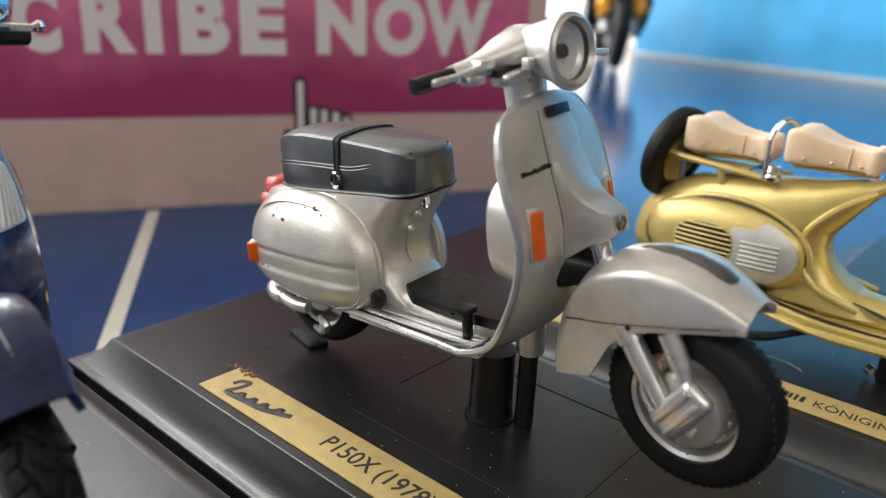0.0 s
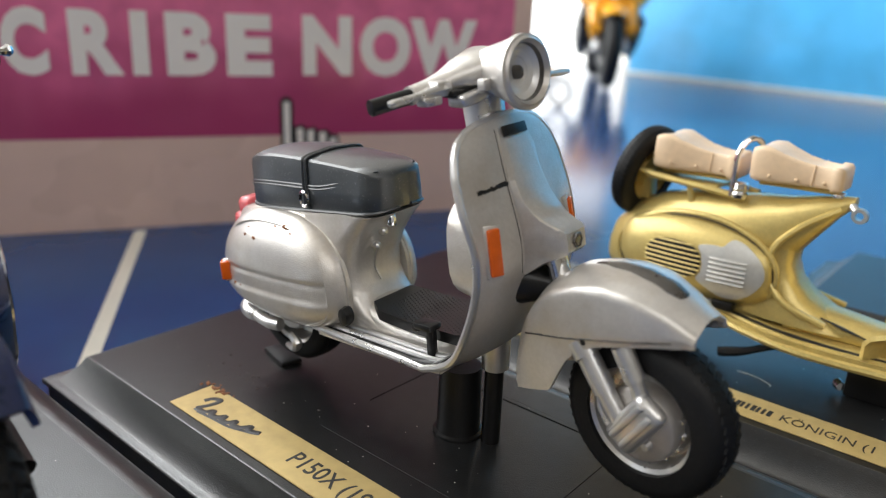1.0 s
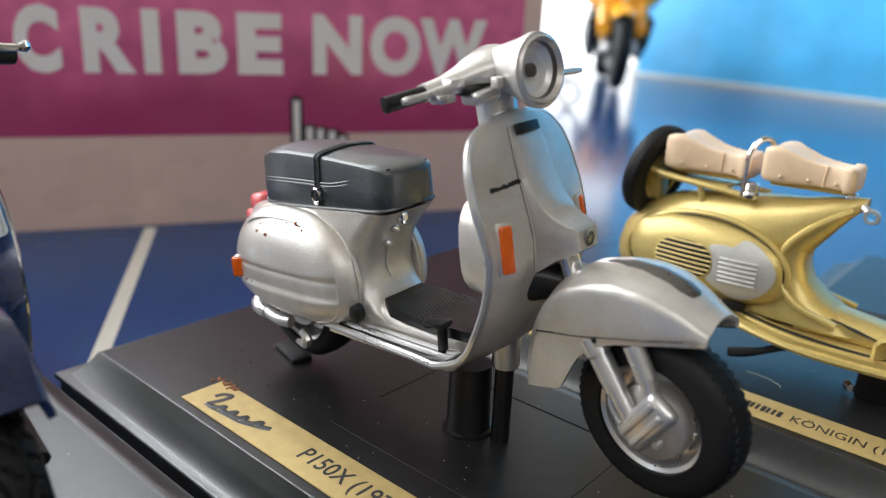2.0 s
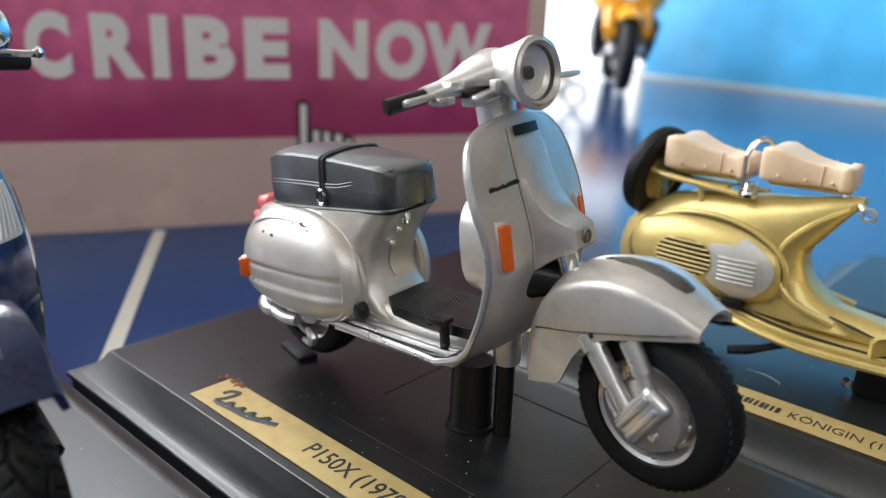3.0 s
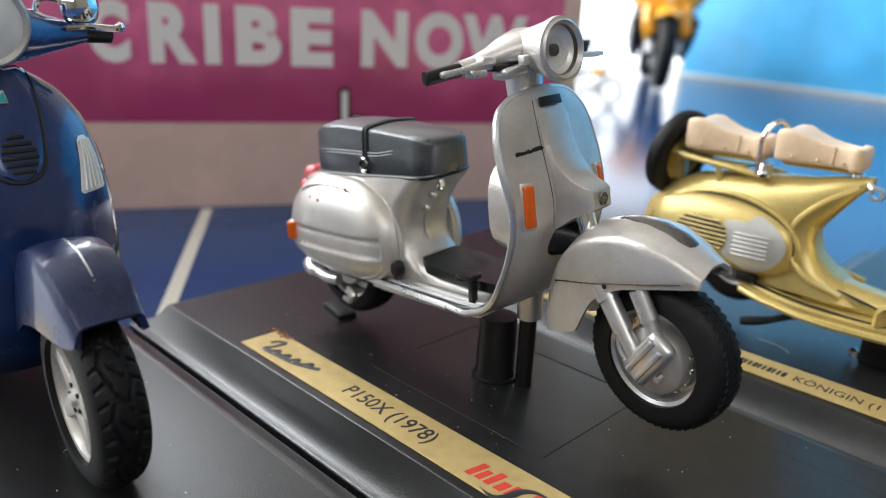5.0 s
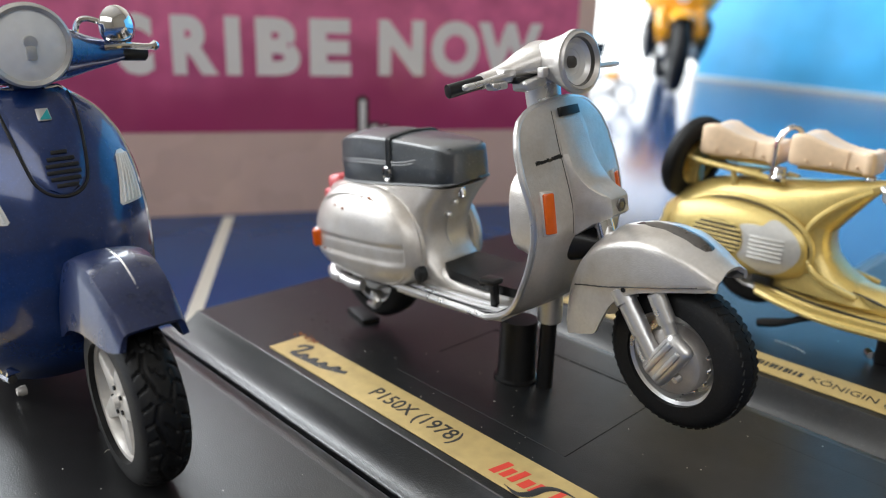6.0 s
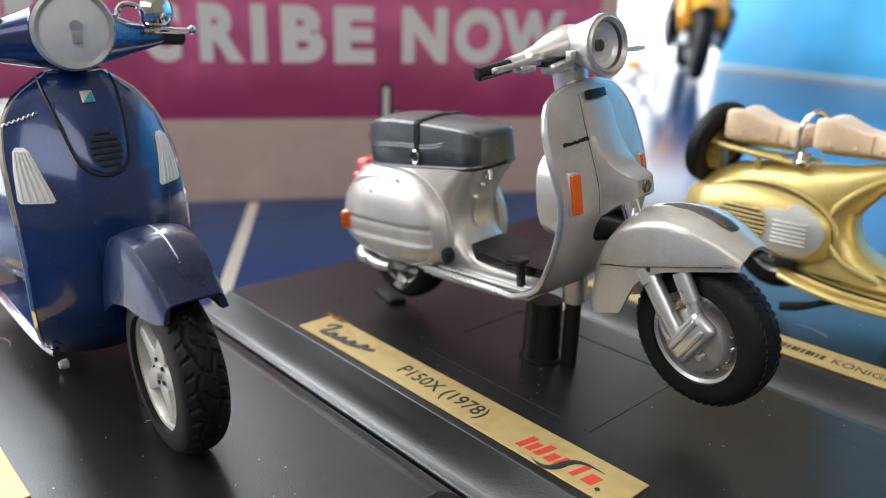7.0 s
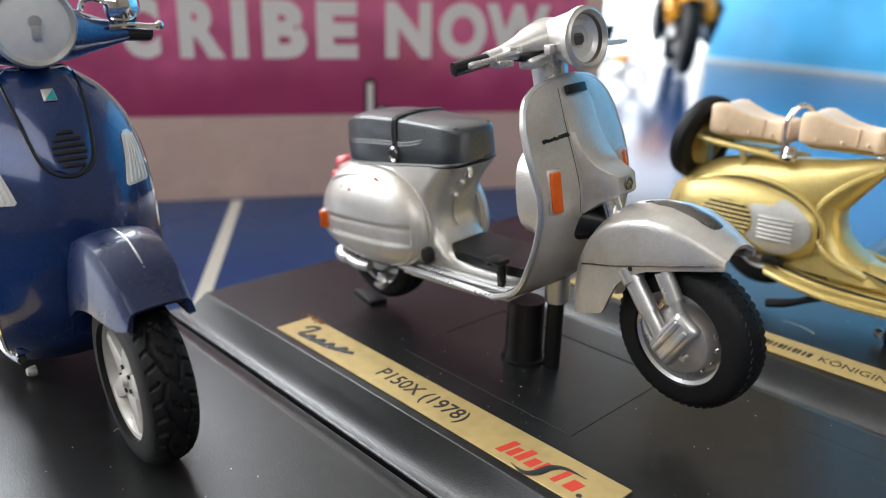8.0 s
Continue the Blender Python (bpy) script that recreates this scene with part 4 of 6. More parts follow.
    # fork
    leg = part("fork_leg", join(tube([(27.5, -4.7, 20.6), (30.7, -4.7, 15.6)], 1.6, 18), tube([(30.5, -4.7, 15.9), (33.0, -4.7, 12.2)], 1.35, 18)), M_SILVER_TRIM, sc)
    part("collar", tube([(26.5, -4.7, 22.2), (26.6, -4.7, 22.1), (27.9, -4.7, 20.1), (28.0, -4.7, 20.0)], [1.7, 1.95, 1.95, 1.7], 18), M_SILVER_TRIM, leg)
    part("brake_arm", tube(smooth_line([(29.6, -4.2, 14.4), (29.9, -4.4, 12.6), (31.2, -4.6, 10.8), (32.4, -4.8, 10.0)], 10), 0.5, 8), M_SILVER_TRIM, sc, "thin silver brake arm")
    part("drum_nut", moved(lathe([(0.05, -0.9), (0.5, -0.8), (0.6, -0.3), (0.6, 0.4), (0.05, 0.4)], 10), Matrix.Translation((37.0, -4.3, 9.6))), M_SILVER_TRIM, sc)
    part("damper", join(tube([(33.0, -4.6, 22.9), (35.2, -4.6, 18.6)], 1.4, 16), tube([(35.0, -4.6, 19.0), (36.4, -4.6, 15.6)], 1.1, 16)), M_SILVER_TRIM, sc)
    bm = join(box(-4.6, -1.3, -2.4, 4.6, 1.1, 2.4, 1.1, 3), box(-3.8, -1.75, 0.5, 3.8, -1.0, 1.6, 0.5, 2), box(-3.8, -1.7, -1.3, 3.4, -1.0, -0.3, 0.4, 2))
    bm.transform(Matrix.Translation((35.7, -5.0, 12.7)) @ Matrix.Rotation(radians(-54), 4, "Y"))
    part("link_cover", bm, M_SILVER_TRIM, sc, "silver suspension link cover")
    part("brake_drum", moved(lathe([(0.4, -1.6), (4.6, -1.5), (5.3, -1.0), (5.5, -0.4), (5.5, 1.6), (0.4, 1.6)], 36), Matrix.Translation((34.8, -2.2, 11.3))), M_DRUM, sc)
    for k in range(9):
        a = radians(200 + k * 22)
        part("hub_bolt", moved(lathe([(0.02, -0.5), (0.28, -0.45), (0.32, 0.3), (0.02, 0.3)], 8), Matrix.Translation((34.6 + 6.0 * math.cos(a), -1.5, 11.6 + 6.0 * math.sin(a)))), M_CHROME, sc)
    # steering column and headset
    part("steering_column", tube([(13.5, 0, 26), (9.6, 0, 38), (6.6, 0, 49), (6.0, 0, 54)], [2.4, 2.6, 3.0, 3.2], 20), M_SILVER_TRIM, sc)
    # headset lofted across from grip to grip
    rings = []
    for y, x, z, hx, hz in ((-12, 3.8, 54.2, 1.35, 1.25), (-9, 4.4, 54.7, 1.6, 1.4), (-6.2, 5.2, 55.6, 2.2, 1.6), (-4, 6.0, 56.4, 3.4, 2.0), (0, 6.6, 57.2, 4.8, 2.6), (4, 6.0, 56.4, 3.4, 2.0), (6.2, 5.2, 55.6, 2.2, 1.6), (9, 4.4, 54.7, 1.6, 1.4), (12, 3.8, 54.2, 1.35, 1.25)):
        rings.append([Vector((x + hx * math.copysign(abs(math.cos(a)) ** 0.8, math.cos(a)), y, z + hz * math.copysign(abs(math.sin(a)) ** 0.8, math.sin(a)))) for a in [2 * math.pi * i / 20 for i in range(20)]])
    part("headset", loft(rings), paint, sc, angle=50)
    hl = Matrix.Translation((13.6, 0, 56.4)) @ Matrix.Diagonal((1, 0.93, 0.93, 1)) @ Matrix.Rotation(radians(-4), 4, "Y")
    nac = moved(lathe([(1.2, -12), (2.6, -8), (3.9, -4), (4.9, -1), (5.5, 0.2), (5.5, 1.0), (5.0, 1.2), (4.5, 0.6), (4.4, -1.8)], 36, "x"), hl @ Matrix(((1, 0, 0, 0), (0, 1, 0, 0), (-0.11, 0, 1, 0), (0, 0, 0, 1))))
    part("headlamp_nacelle", nac, paint, sc)
    part("headlamp_rim", moved(lathe([(4.2, -0.3), (5.0, 0.2), (5.2, 1.0), (4.7, 1.5), (4.1, 0.7)], 36, "x", True), hl), paint, sc, "dull silver headlamp rim")
    part("headlamp", moved(lathe([(0.05, -1.5), (0.9, -1.4), (1.5, -1.2), (2.2, -0.95), (2.3, -0.75), (3.2, -0.45), (3.35, -0.25), (4.3, 0.2), (4.3, -1.9), (0.05, -1.9)], 36, "x"), hl), M_REFLECT, sc, "bright dished headlamp")
    part("lamp_ring", moved(lathe([(4.28, -0.8), (4.28, 0.8), (4.1, 0.8), (3.95, -0.8)], 36, "x", True), hl), M_CREST, sc, "dark wall inside the headlamp rim")
    part("bulb", moved(lathe([(0.05, 0.2), (0.4, 0.1), (0.6, -0.3), (0.6, -1.4), (0.05, -1.5)], 16, "x"), hl @ Matrix.Diagonal((1, 0.8, 1.7, 1))), M_CREST, sc, "dark bulb behind the lens")
    for s in (-1, 1):
        part("grip", tube([(3.8, s * 11.5, 54.2), (3.2, s * 14.5, 53.8), (2.5, s * 17.8, 53.3), (2.48, s * 17.9, 53.3)], [1.1, 1.12, 1.15, 0.9], 16), M_BLACK, sc, "black rubber grip")
        end = 17.3 if s < 0 else 21.0
        lever = [(7.0, s * 7.6, 55.0), (6.9, s * 10.0, 54.8), (6.5, s * 13.0, 54.4), (6.1, s * 15.6, 54.1), (5.7, s * end, 53.9)]
        part("lever", tube(smooth_line(lever, 12), [0.75, 0.9, 0.9, 0.75, 0.62, 0.56, 0.52, 0.5, 0.5, 0.5, 0.52, 0.56, 0.4], 10), M_SILVER_TRIM, sc, "silver hand lever")
        part("lever_perch", join(moved(box(-1.5, -1.3, -1.0, 1.5, 1.3, 1.1, 0.45), Matrix.Translation((6.2, s * 8.6, 54.9)) @ Matrix.Rotation(radians(12 * s), 4, "Z")), moved(box(-1.0, -1.6, -0.6, 1.0, 1.6, 0.6, 0.3), Matrix.Translation((6.9, s * 11.2, 53.6)))), M_SILVER_TRIM, sc, "silver clamp of the hand lever")
    for s in (-1, 1):
        part("switch_box", moved(box(-1.6, -2.6, -0.9, 1.8, 2.6, 0.9, 0.55, 3), Matrix.Translation((8.0, s * 5.0, 53.4)) @ Matrix.Rotation(radians(-9 * s), 4, "X")), M_SILVER_TRIM, sc)
        part("lamp_lug", box(10.4, s * 4.9 - 0.7, 54.4, 11.8, s * 4.9 + 0.7, 56.0, 0.25), paint, sc, "small lug beside the headlamp")
        # solid black box painting in the shade of the recess
        part("recess", box(4.4, s * 5.4 - 3.0, 53.6, 8.6, s * 5.4 + 3.0, 54.7, 0.4), M_BLACK, sc, "black box painting in the shaded recess under the headset")
    # underside and exhaust
    part("engine_block", box(-44, -7.0, 9.4, -20, 5.5, 13.6, 1.0), M_BLACK, sc)
    part("silencer", tube(smooth_line([(-50.4, -6.0, 11.0), (-49.2, -7.8, 10.6), (-47.0, -8.8, 10.2), (-45.0, -9.0, 10.0)], 8), [0.8, 1.3, 1.6, 1.7, 1.7, 1.6, 1.5, 1.4, 1.3], 14), M_SILVER_TRIM, sc, "satin silver exhaust silencer")
    steer = {"front_wheel", "front_fender", "fender_crest", "fender_crease", "fender_hole", "fork_leg", "damper", "link_cover", "brake_drum", "hub_bolt", "brake_arm", "drum_nut", "steering_column", "headset", "headlamp_nacelle", "headlamp_rim", "headlamp", "lamp_ring", "bulb", "fork_tube", "grip", "lever", "lever_perch", "switch_box", "lamp_lug", "recess"}
    if turned is not None:
        for o in sc.children:
            if o.name.split(".")[0] in steer:
                o.matrix_basis = turned @ o.matrix_basis
    return sc


def five_spoke_wheel(sc, x, z, R, half, rim_r, name):
    rim = part(name, lathe([(rim_r * 0.86, -half * 0.5), (rim_r * 0.92, -half * 0.78), (rim_r, -half * 0.82), (rim_r * 1.02, -half * 0.5), (rim_r * 1.02, half * 0.5), (rim_r, half * 0.82), (rim_r * 0.92, half * 0.78), (rim_r * 0.86, half * 0.4)], 44, closed=True), M_PALE, sc, "pale five-spoke alloy wheel")
    rim.matrix_basis = Matrix.Translation((x * MM, 0, z * MM))
    for k in range(5):
        a = 2 * math.pi * k / 5 + 0.3
        bm = prism([(-2.3, 1.2), (2.3, 1.2), (1.5, rim_r * 0.5), (1.0, rim_r * 0.9), (-1.0, rim_r * 0.9), (-1.5, rim_r * 0.5)], -half * 0.72, -half * 0.15, 0.25)
        bm.transform(Matrix.Rotation(a, 4, "Y"))
        part("spoke", bm, M_PALE, rim)
        part("bolt", moved(lathe([(0.05, -half * 0.8), (0.36, -half * 0.8), (0.36, -half * 0.6), (0.05, -half * 0.6)], 8), Matrix.Rotation(a + 0.63, 4, "Y") @ Matrix.Translation((0, 0, 2.0))), M_BLACK, rim)
    part("hub", lathe([(0.05, -half * 0.95), (0.9, -half * 0.95), (1.1, -half * 0.75), (2.5, -half * 0.7), (2.7, -half * 0.4), (2.7, half * 0.4), (0.05, half * 0.4)], 20), M_PALE, rim)
    part("brake_disc", lathe([(2.6, 0.1), (rim_r * 0.8, 0.1), (rim_r * 0.8, 0.5), (2.6, 0.5)], 32, closed=True), M_BLACK, rim)
    # tyre with wavy grooves round the crown and short slanted nicks on the shoulders
    rings = []
    n = 330
    for k in range(53):
        q = math.pi * k / 52
        r0 = rim_r * 0.98 + (R - rim_r * 0.98) * max(0.0, math.sin(q)) ** 0.62
        y = -half * 1.05 * math.copysign(abs(math.cos(q)) ** 0.8, math.cos(q))
        f = y / half
        ring = []
        for i in range(n):
            a = 2 * math.pi * i / n
            wave = 0.36 + 0.13 * math.sin(11 * a + (1.6 if f > 0 else 0.0))
            cut = math.exp(-((abs(f) - wave) / 0.055) ** 2) * (1.0 if math.sin(11 * a + (3.1 if f > 0 else 0.4)) > -0.82 else 0.0)
            if 0.5 < abs(f) < 0.86:
                cut = max(cut, min(1.0, max(0.0, (math.sin(33 * a + 5.0 * abs(f)) - 0.72) * 5)))
            if abs(f) < 0.22:
                cut = max(cut, min(1.0, max(0.0, (math.sin(22 * a + 7.0 * f) - 0.86) * 9)))
            r = r0 - 0.42 * cut
            ring.append(Vector((r * math.cos(a), y, r * math.sin(a))))
        rings.append(ring)
    rings.append([v.copy() for v in rings[0]])
    part("tyre", loft(rings, caps=False), M_RUBBER, rim, "black rubber tyre with wavy tread grooves")
    return rim


BLUE_X = [(7.4, 11.5), (11, 16.0), (18, 19.5), (26, 21.0), (33, 20.6), (40, 18.6), (46, 15.8), (51, 12.8), (54.5, 10.4)]
BLUE_W = [(7.4, 10.2), (11.5, 12.2), (18, 13.0), (28, 13.2), (36, 13.2), (42, 12.9), (47, 11.9), (51, 9.4), (53.4, 6.0), (54.5, 3.6)]


def blue_scooter(m, label):
    paint = M_BLUE
    sc = thing("model_scooter", m, label, "model scooter", "scooters on display bases")
    five_spoke_wheel(sc, 38.0, 12.9, 13.5, 3.5, 9.3, "front_wheel").matrix_basis @= pose(0, -0.0003, 0, 0, 0, -2)
    five_spoke_wheel(sc, -38, 13.0, 13.0, 4.6, 8.7, "rear_wheel")

    def sh(u, v):
        z = 7.4 + 47.1 * (1 - (1 - v) ** 1.3)
        w = soft(BLUE_W, z)
        a = u * 2 - 1
        return (soft(BLUE_X, z) - 5.6 * abs(a) ** 2.4 * min(1, w / 12), a * w, z)

    def on(y, z, lift=0.0):
        p = Vector(sh((y / soft(BLUE_W, z) + 1) / 2, 1 - (1 - (z - 7.4) / 47.1) ** (1 / 1.3)))
        e = Vector(sh(((y + 0.2) / soft(BLUE_W, z) + 1) / 2, 1 - (1 - (z - 7.4) / 47.1) ** (1 / 1.3)))
        d = (e - p).normalized()
        nrm = Vector((d.y, -d.x, 0.12)).normalized()
        return p + nrm * lift, math.atan2(nrm.y, nrm.x)
    part("front_shield", shell(sh, 32, 44, 1.1), paint, sc)
    edge = [Vector(sh(0, k / 44)) for k in range(45)] + [Vector(sh(1, 1 - k / 44)) for k in range(45)]
    part("shield_trim", tube(edge, 0.75, 8), M_CHROME, sc, "bright chrome edge trim")

    def thick(bm, t):
        bmesh.ops.recalc_face_normals(bm, faces=bm.faces)
        bmesh.ops.solidify(bm, geom=list(bm.faces), thickness=t)
        return bm
    # raised centre panel, edged by a dark groove
    rows = ((54.2, 5.0), (52, 5.2), (49, 5.0), (46, 4.6), (43.5, 4.2), (41.6, 3.7), (40.3, 2.7), (39.6, 1.4), (39.4, 0.2))
    side = [on(-w, z, 0.6)[0] for z, w in rows] + [on(w, z, 0.6)[0] for z, w in reversed(rows)]
    part("panel_groove", tube(smooth_line(side, 60), 0.27, 6), M_INK, sc, "dark groove round the centre panel")
    rings = [[on(q * (w - 0.4), z + (0.3 if z < 42 else 0), 1.0 - 0.35 * abs(q) ** 4)[0] for q in (-1, -0.8, -0.4, 0, 0.4, 0.8, 1)] for z, w in rows[:-1]]
    part("centre_panel", thick(loft(rings, closed=False), 0.7), paint, sc)
    for k in range(6):
        z = 41.0 + k * 0.95
        w = (1.6, 2.2, 2.5, 2.4, 2.0, 1.2)[k]
        p, a = on(0.5, z, 1.15)
        bm = box(-0.12, -w, -0.3, 0.12, w, 0.3, 0.1)
        bm.transform(Matrix.Translation(p) @ Matrix.Rotation(-0.25, 4, "Y"))
        part("horn_slot", bm, M_INK, sc, "dark horn slot")
    p, a = on(0, 51.0, 1.1)
    bm = prism([(-0.9, -0.9), (1.1, -0.9), (0.9, 1.1), (-0.9, 1.1)], 0, 0.25, 0.08, "x")
    bm.transform(Matrix.Translation(p) @ Matrix.Rotation(-0.5, 4, "Y"))
    emblem = part("emblem", bm, M_SILVER_TRIM, sc, "small silver emblem")
    bm = prism([(-0.7, -0.75), (0.95, -0.75), (0.78, 0.9)], 0.26, 0.34, 0.0, "x")
    bm.transform(Matrix.Translation(p) @ Matrix.Rotation(-0.5, 4, "Y"))
    part("enamel", bm, M_TEAL, emblem, "teal enamel triangle")
    # silver script mark
    pts = []
    for k in range(15):
        y = -11.4 + k * 0.32
        z = 47.4 + k * 0.13 + (0.16 if k % 2 else -0.14)
        pts.append(on(y, z, 0.8)[0])
    part("script_mark", tube(smooth_line(pts, 60), 0.13, 6), M_SILVER_TRIM, sc, "small silver script mark")
    # ribbed pale indicator lenses
    for s in (-1, 1):
        rings, back = [], []
        for z, y0, y1 in ((44.4, 9.9, 10.8), (43.8, 9.4, 11.3), (41.0, 8.9, 11.9), (38.0, 8.2, 12.2), (36.6, 7.9, 12.3), (36.2, 8.2, 12.0)):
            rings.append([on(s * (y0 + (y1 - y0) * q), z, 0.75)[0] for q in (0, 0.2, 0.4, 0.6, 0.8, 1)])
        ind = part("front_indicator", thick(loft(rings, closed=False), 0.5), M_LENS, sc, "pale ribbed indicator lens")
        for q in (0.12, 0.3, 0.48, 0.66, 0.84):
            part("rib", tube([on(s * (y0 + (y1 - y0) * q), z, 1.1)[0] for z, y0, y1 in ((43.8, 9.4, 11.3), (41.0, 8.9, 11.9), (38.0, 8.2, 12.2), (36.6, 7.9, 12.3))], 0.2, 6), M_LENS, ind)
    # fender: a beak over the tyre with flat flanks
    FT = [(22, 25.0), (25, 29.6), (29, 32.8), (34, 34.3), (39, 33.9), (43, 31.8), (46, 28.8), (48, 26.6), (49.8, 25.4)]
    FB = [(22, 18.0), (26, 20.0), (30, 22.4), (36, 24.0), (42, 24.0), (45, 24.0), (46.4, 24.3), (47.6, 24.8), (49.8, 25.2)]
    FW = [(22, 4.6), (28, 5.4), (36, 5.7), (43, 5.4), (47, 4.8), (49.8, 4.0)]

    def fen(u, v):
        x = 22 + 25.6 * u
        zt, zb, w = soft(FT, x), soft(FB, x), soft(FW, x) * 0.95
        a = v * 2 - 1
        k = abs(a)
        if k < 0.62:
            y, h = w * 0.8 * k / 0.62, 1.0 - 0.06 * (k / 0.62) ** 2
        else:
            q = (k - 0.62) / 0.38
            y, h = w * (0.8 + 0.2 * q ** 0.7), 0.94 * (1 - q ** 1.25)
        return (x, math.copysign(y, a), zb + (zt - zb) * h)
    part("front_fender", shell(fen, 36, 26, 0.9), M_BLUE_DUSTY, sc, "dusty dark blue front fender", angle=40)
    part("fender_crease", tube([(fen(u, 0.5)[0], 0.0, fen(u, 0.5)[2] + 0.42) for u in [0.45 + 0.4 * i / 8 for i in range(9)]], 0.16, 6), M_SILVER_TRIM, sc, "thin bright line along the fender's crown")
    # front suspension arm behind the wheel
    part("fork_arm", tube([(22, 5.4, 22), (28, 5.6, 16), (36, 5.4, 13)], [1.8, 1.6, 1.6], 10), M_BLACK, sc)
    # headset
    part("steering_neck", tube([(8, 0, 44), (7.4, 0, 52), (8.0, 0, 57)], [3.0, 2.8, 2.8], 16), paint, sc)
    rings = []
    for y, x, z, hx, hz in ((-17, 5.0, 59.4, 1.3, 1.3), (-14, 5.6, 59.4, 1.9, 2.0), (-10, 6.6, 59.6, 2.8, 3.0), (-6, 8.0, 60.0, 4.6, 4.2), (-3, 8.8, 60.4, 5.6, 5.0), (0, 9.0, 60.6, 6.0, 5.3), (3, 8.8, 60.4, 5.6, 5.0), (6, 8.0, 60.0, 4.6, 4.2), (10, 6.6, 59.6, 2.8, 3.0), (14, 5.6, 59.4, 1.9, 2.0), (17, 5.0, 59.4, 1.3, 1.3)):
        rings.append([Vector((x + hx * math.copysign(abs(math.cos(a)) ** 0.85, math.cos(a)), y, z + hz * math.copysign(abs(math.sin(a)) ** 0.85, math.sin(a)))) for a in [2 * math.pi * i / 22 for i in range(22)]])
    part("headset", loft(rings), paint, sc, angle=50)
    hl = Matrix.Translation((14.2, -0.6, 61.6)) @ Matrix.Rotation(radians(6), 4, "Y")
    part("headlamp_nacelle", moved(lathe([(4.6, -7), (5.6, -3), (6.1, -0.4), (5.6, 0.4), (0.2, 0.2)], 40, "x"), hl), paint, sc)
    part("headlamp_rim", moved(lathe([(5.2, -0.4), (6.0, -0.1), (6.25, 0.6), (5.8, 1.2), (5.2, 0.9)], 44, "x", True), hl), M_PALE, sc, "pale silver headlamp rim")
    lamp = part("headlamp", moved(lathe([(0.05, 1.5), (2.0, 1.4), (4.0, 1.1), (5.3, 0.6), (5.3, -0.2), (0.05, -0.2)], 40, "x"), hl), M_LENS, sc, "clear domed headlamp lens")
    part("bulb_shade", moved(join(box(1.1, -0.7, -1.9, 1.95, 0.7, 0.2, 0.2), moved(lathe([(0.05, 1.1), (0.95, 1.1), (0.95, 1.85), (0.05, 1.95)], 16, "x"), Matrix.Translation((0, 0, 0.7)))), hl), M_GREY, lamp, "grey bulb shade inside the lamp")
    for s in (-1, 1):
        part("grip", tube([(5.4, s * 15, 59.4), (4.8, s * 18, 59.2), (4.2, s * 20.6, 59.0)], 1.45, 14), M_BLACK, sc, "black rubber grip")
        part("lever", tube(smooth_line([(8.2, s * 12.5, 60.4), (8.4, s * 16, 60.6), (7.4, s * 20, 60.2), (7.0, s * 22, 60.4)], 12), [0.5] * 5 + [0.55] * 5 + [0.7, 0.9, 0.7], 8), M_CHROME, sc, "chrome hand lever")
        mirror = part("mirror", moved(lathe([(0.05, -1.9), (1.9, -1.5), (3.2, -0.3), (3.5, 0.4), (3.2, 0.8), (0.05, 0.7)], 28, "x"), Matrix.Translation((6.8, s * 15.8, 63.6)) @ Matrix.Rotation(math.pi + s * 0.3, 4, "Z")), M_CHROME, sc, "round chrome mirror")
        part("mirror_stem", tube(smooth_line([(6.4, s * 8.8, 61.0), (6.6, s * 9.2, 64.0), (7.0, s * 10.6, 65.0), (6.8, s * 14.0, 64.0)], 10), 0.5, 8), M_CHROME, sc, "chrome mirror stem")
    # floor, body and seat behind the shield
    def fl(u, v):
        x = -26 + 38 * u
        a = v * 2 - 1
        return (x, a * 11.2, 8.7 + 1.4 * max(0, 1 - abs(a) * 2.2) + 10 * max(0, u - 0.85) ** 2 * 8)
    part("floor_panel", shell(fl, 18, 14, 1.4), paint, sc)
    for s in (-1, 1):
        part("floor_trim", tube(smooth_line([(-26, s * 11.5, 8.8), (-10, s * 11.6, 8.6), (6, s * 11.3, 8.4), (11.2, s * 10.5, 8.4)], 14), 0.8, 8), M_CHROME, sc, "chrome floor edge strip")
    part("foot_lever", tube([(2, -7.5, 9.5), (6, -8.5, 10), (9, -9, 10.6)], 1.1, 10), M_SILVER_TRIM, sc, "silver foot lever")
    rings = [ring_yz(x, 0, cz, hy, hz, 2.8, 28, zl) for x, cz, hy, hz, zl in ((-60, 27, 4, 4, 5), (-57, 25, 8.5, 8, 8), (-48, 24, 12.2, 11, 10), (-36, 23, 13.2, 13, 10), (-24, 22, 11.5, 14, 12), (-16, 22, 8.4, 13, 13), (-13, 24, 7.4, 9, 10))]
    part("body", loft(rings), paint, sc, angle=50)
    rings = [ring_yz(x, 0, 39.5, w, h, 4, 28) for x, w, h in ((-54, 5, 2), (-52, 6.6, 4), (-40, 7.2, 4.6), (-26, 7.2, 4.2), (-14, 6.6, 3.6), (-11, 5, 2))]
    part("seat", loft(rings), M_SEAT, sc, "black vinyl bench seat")
    part("tail_light", box(-61, -3.4, 28, -58, 3.4, 32, 0.8), M_RED, sc, "red tail light")
    return sc


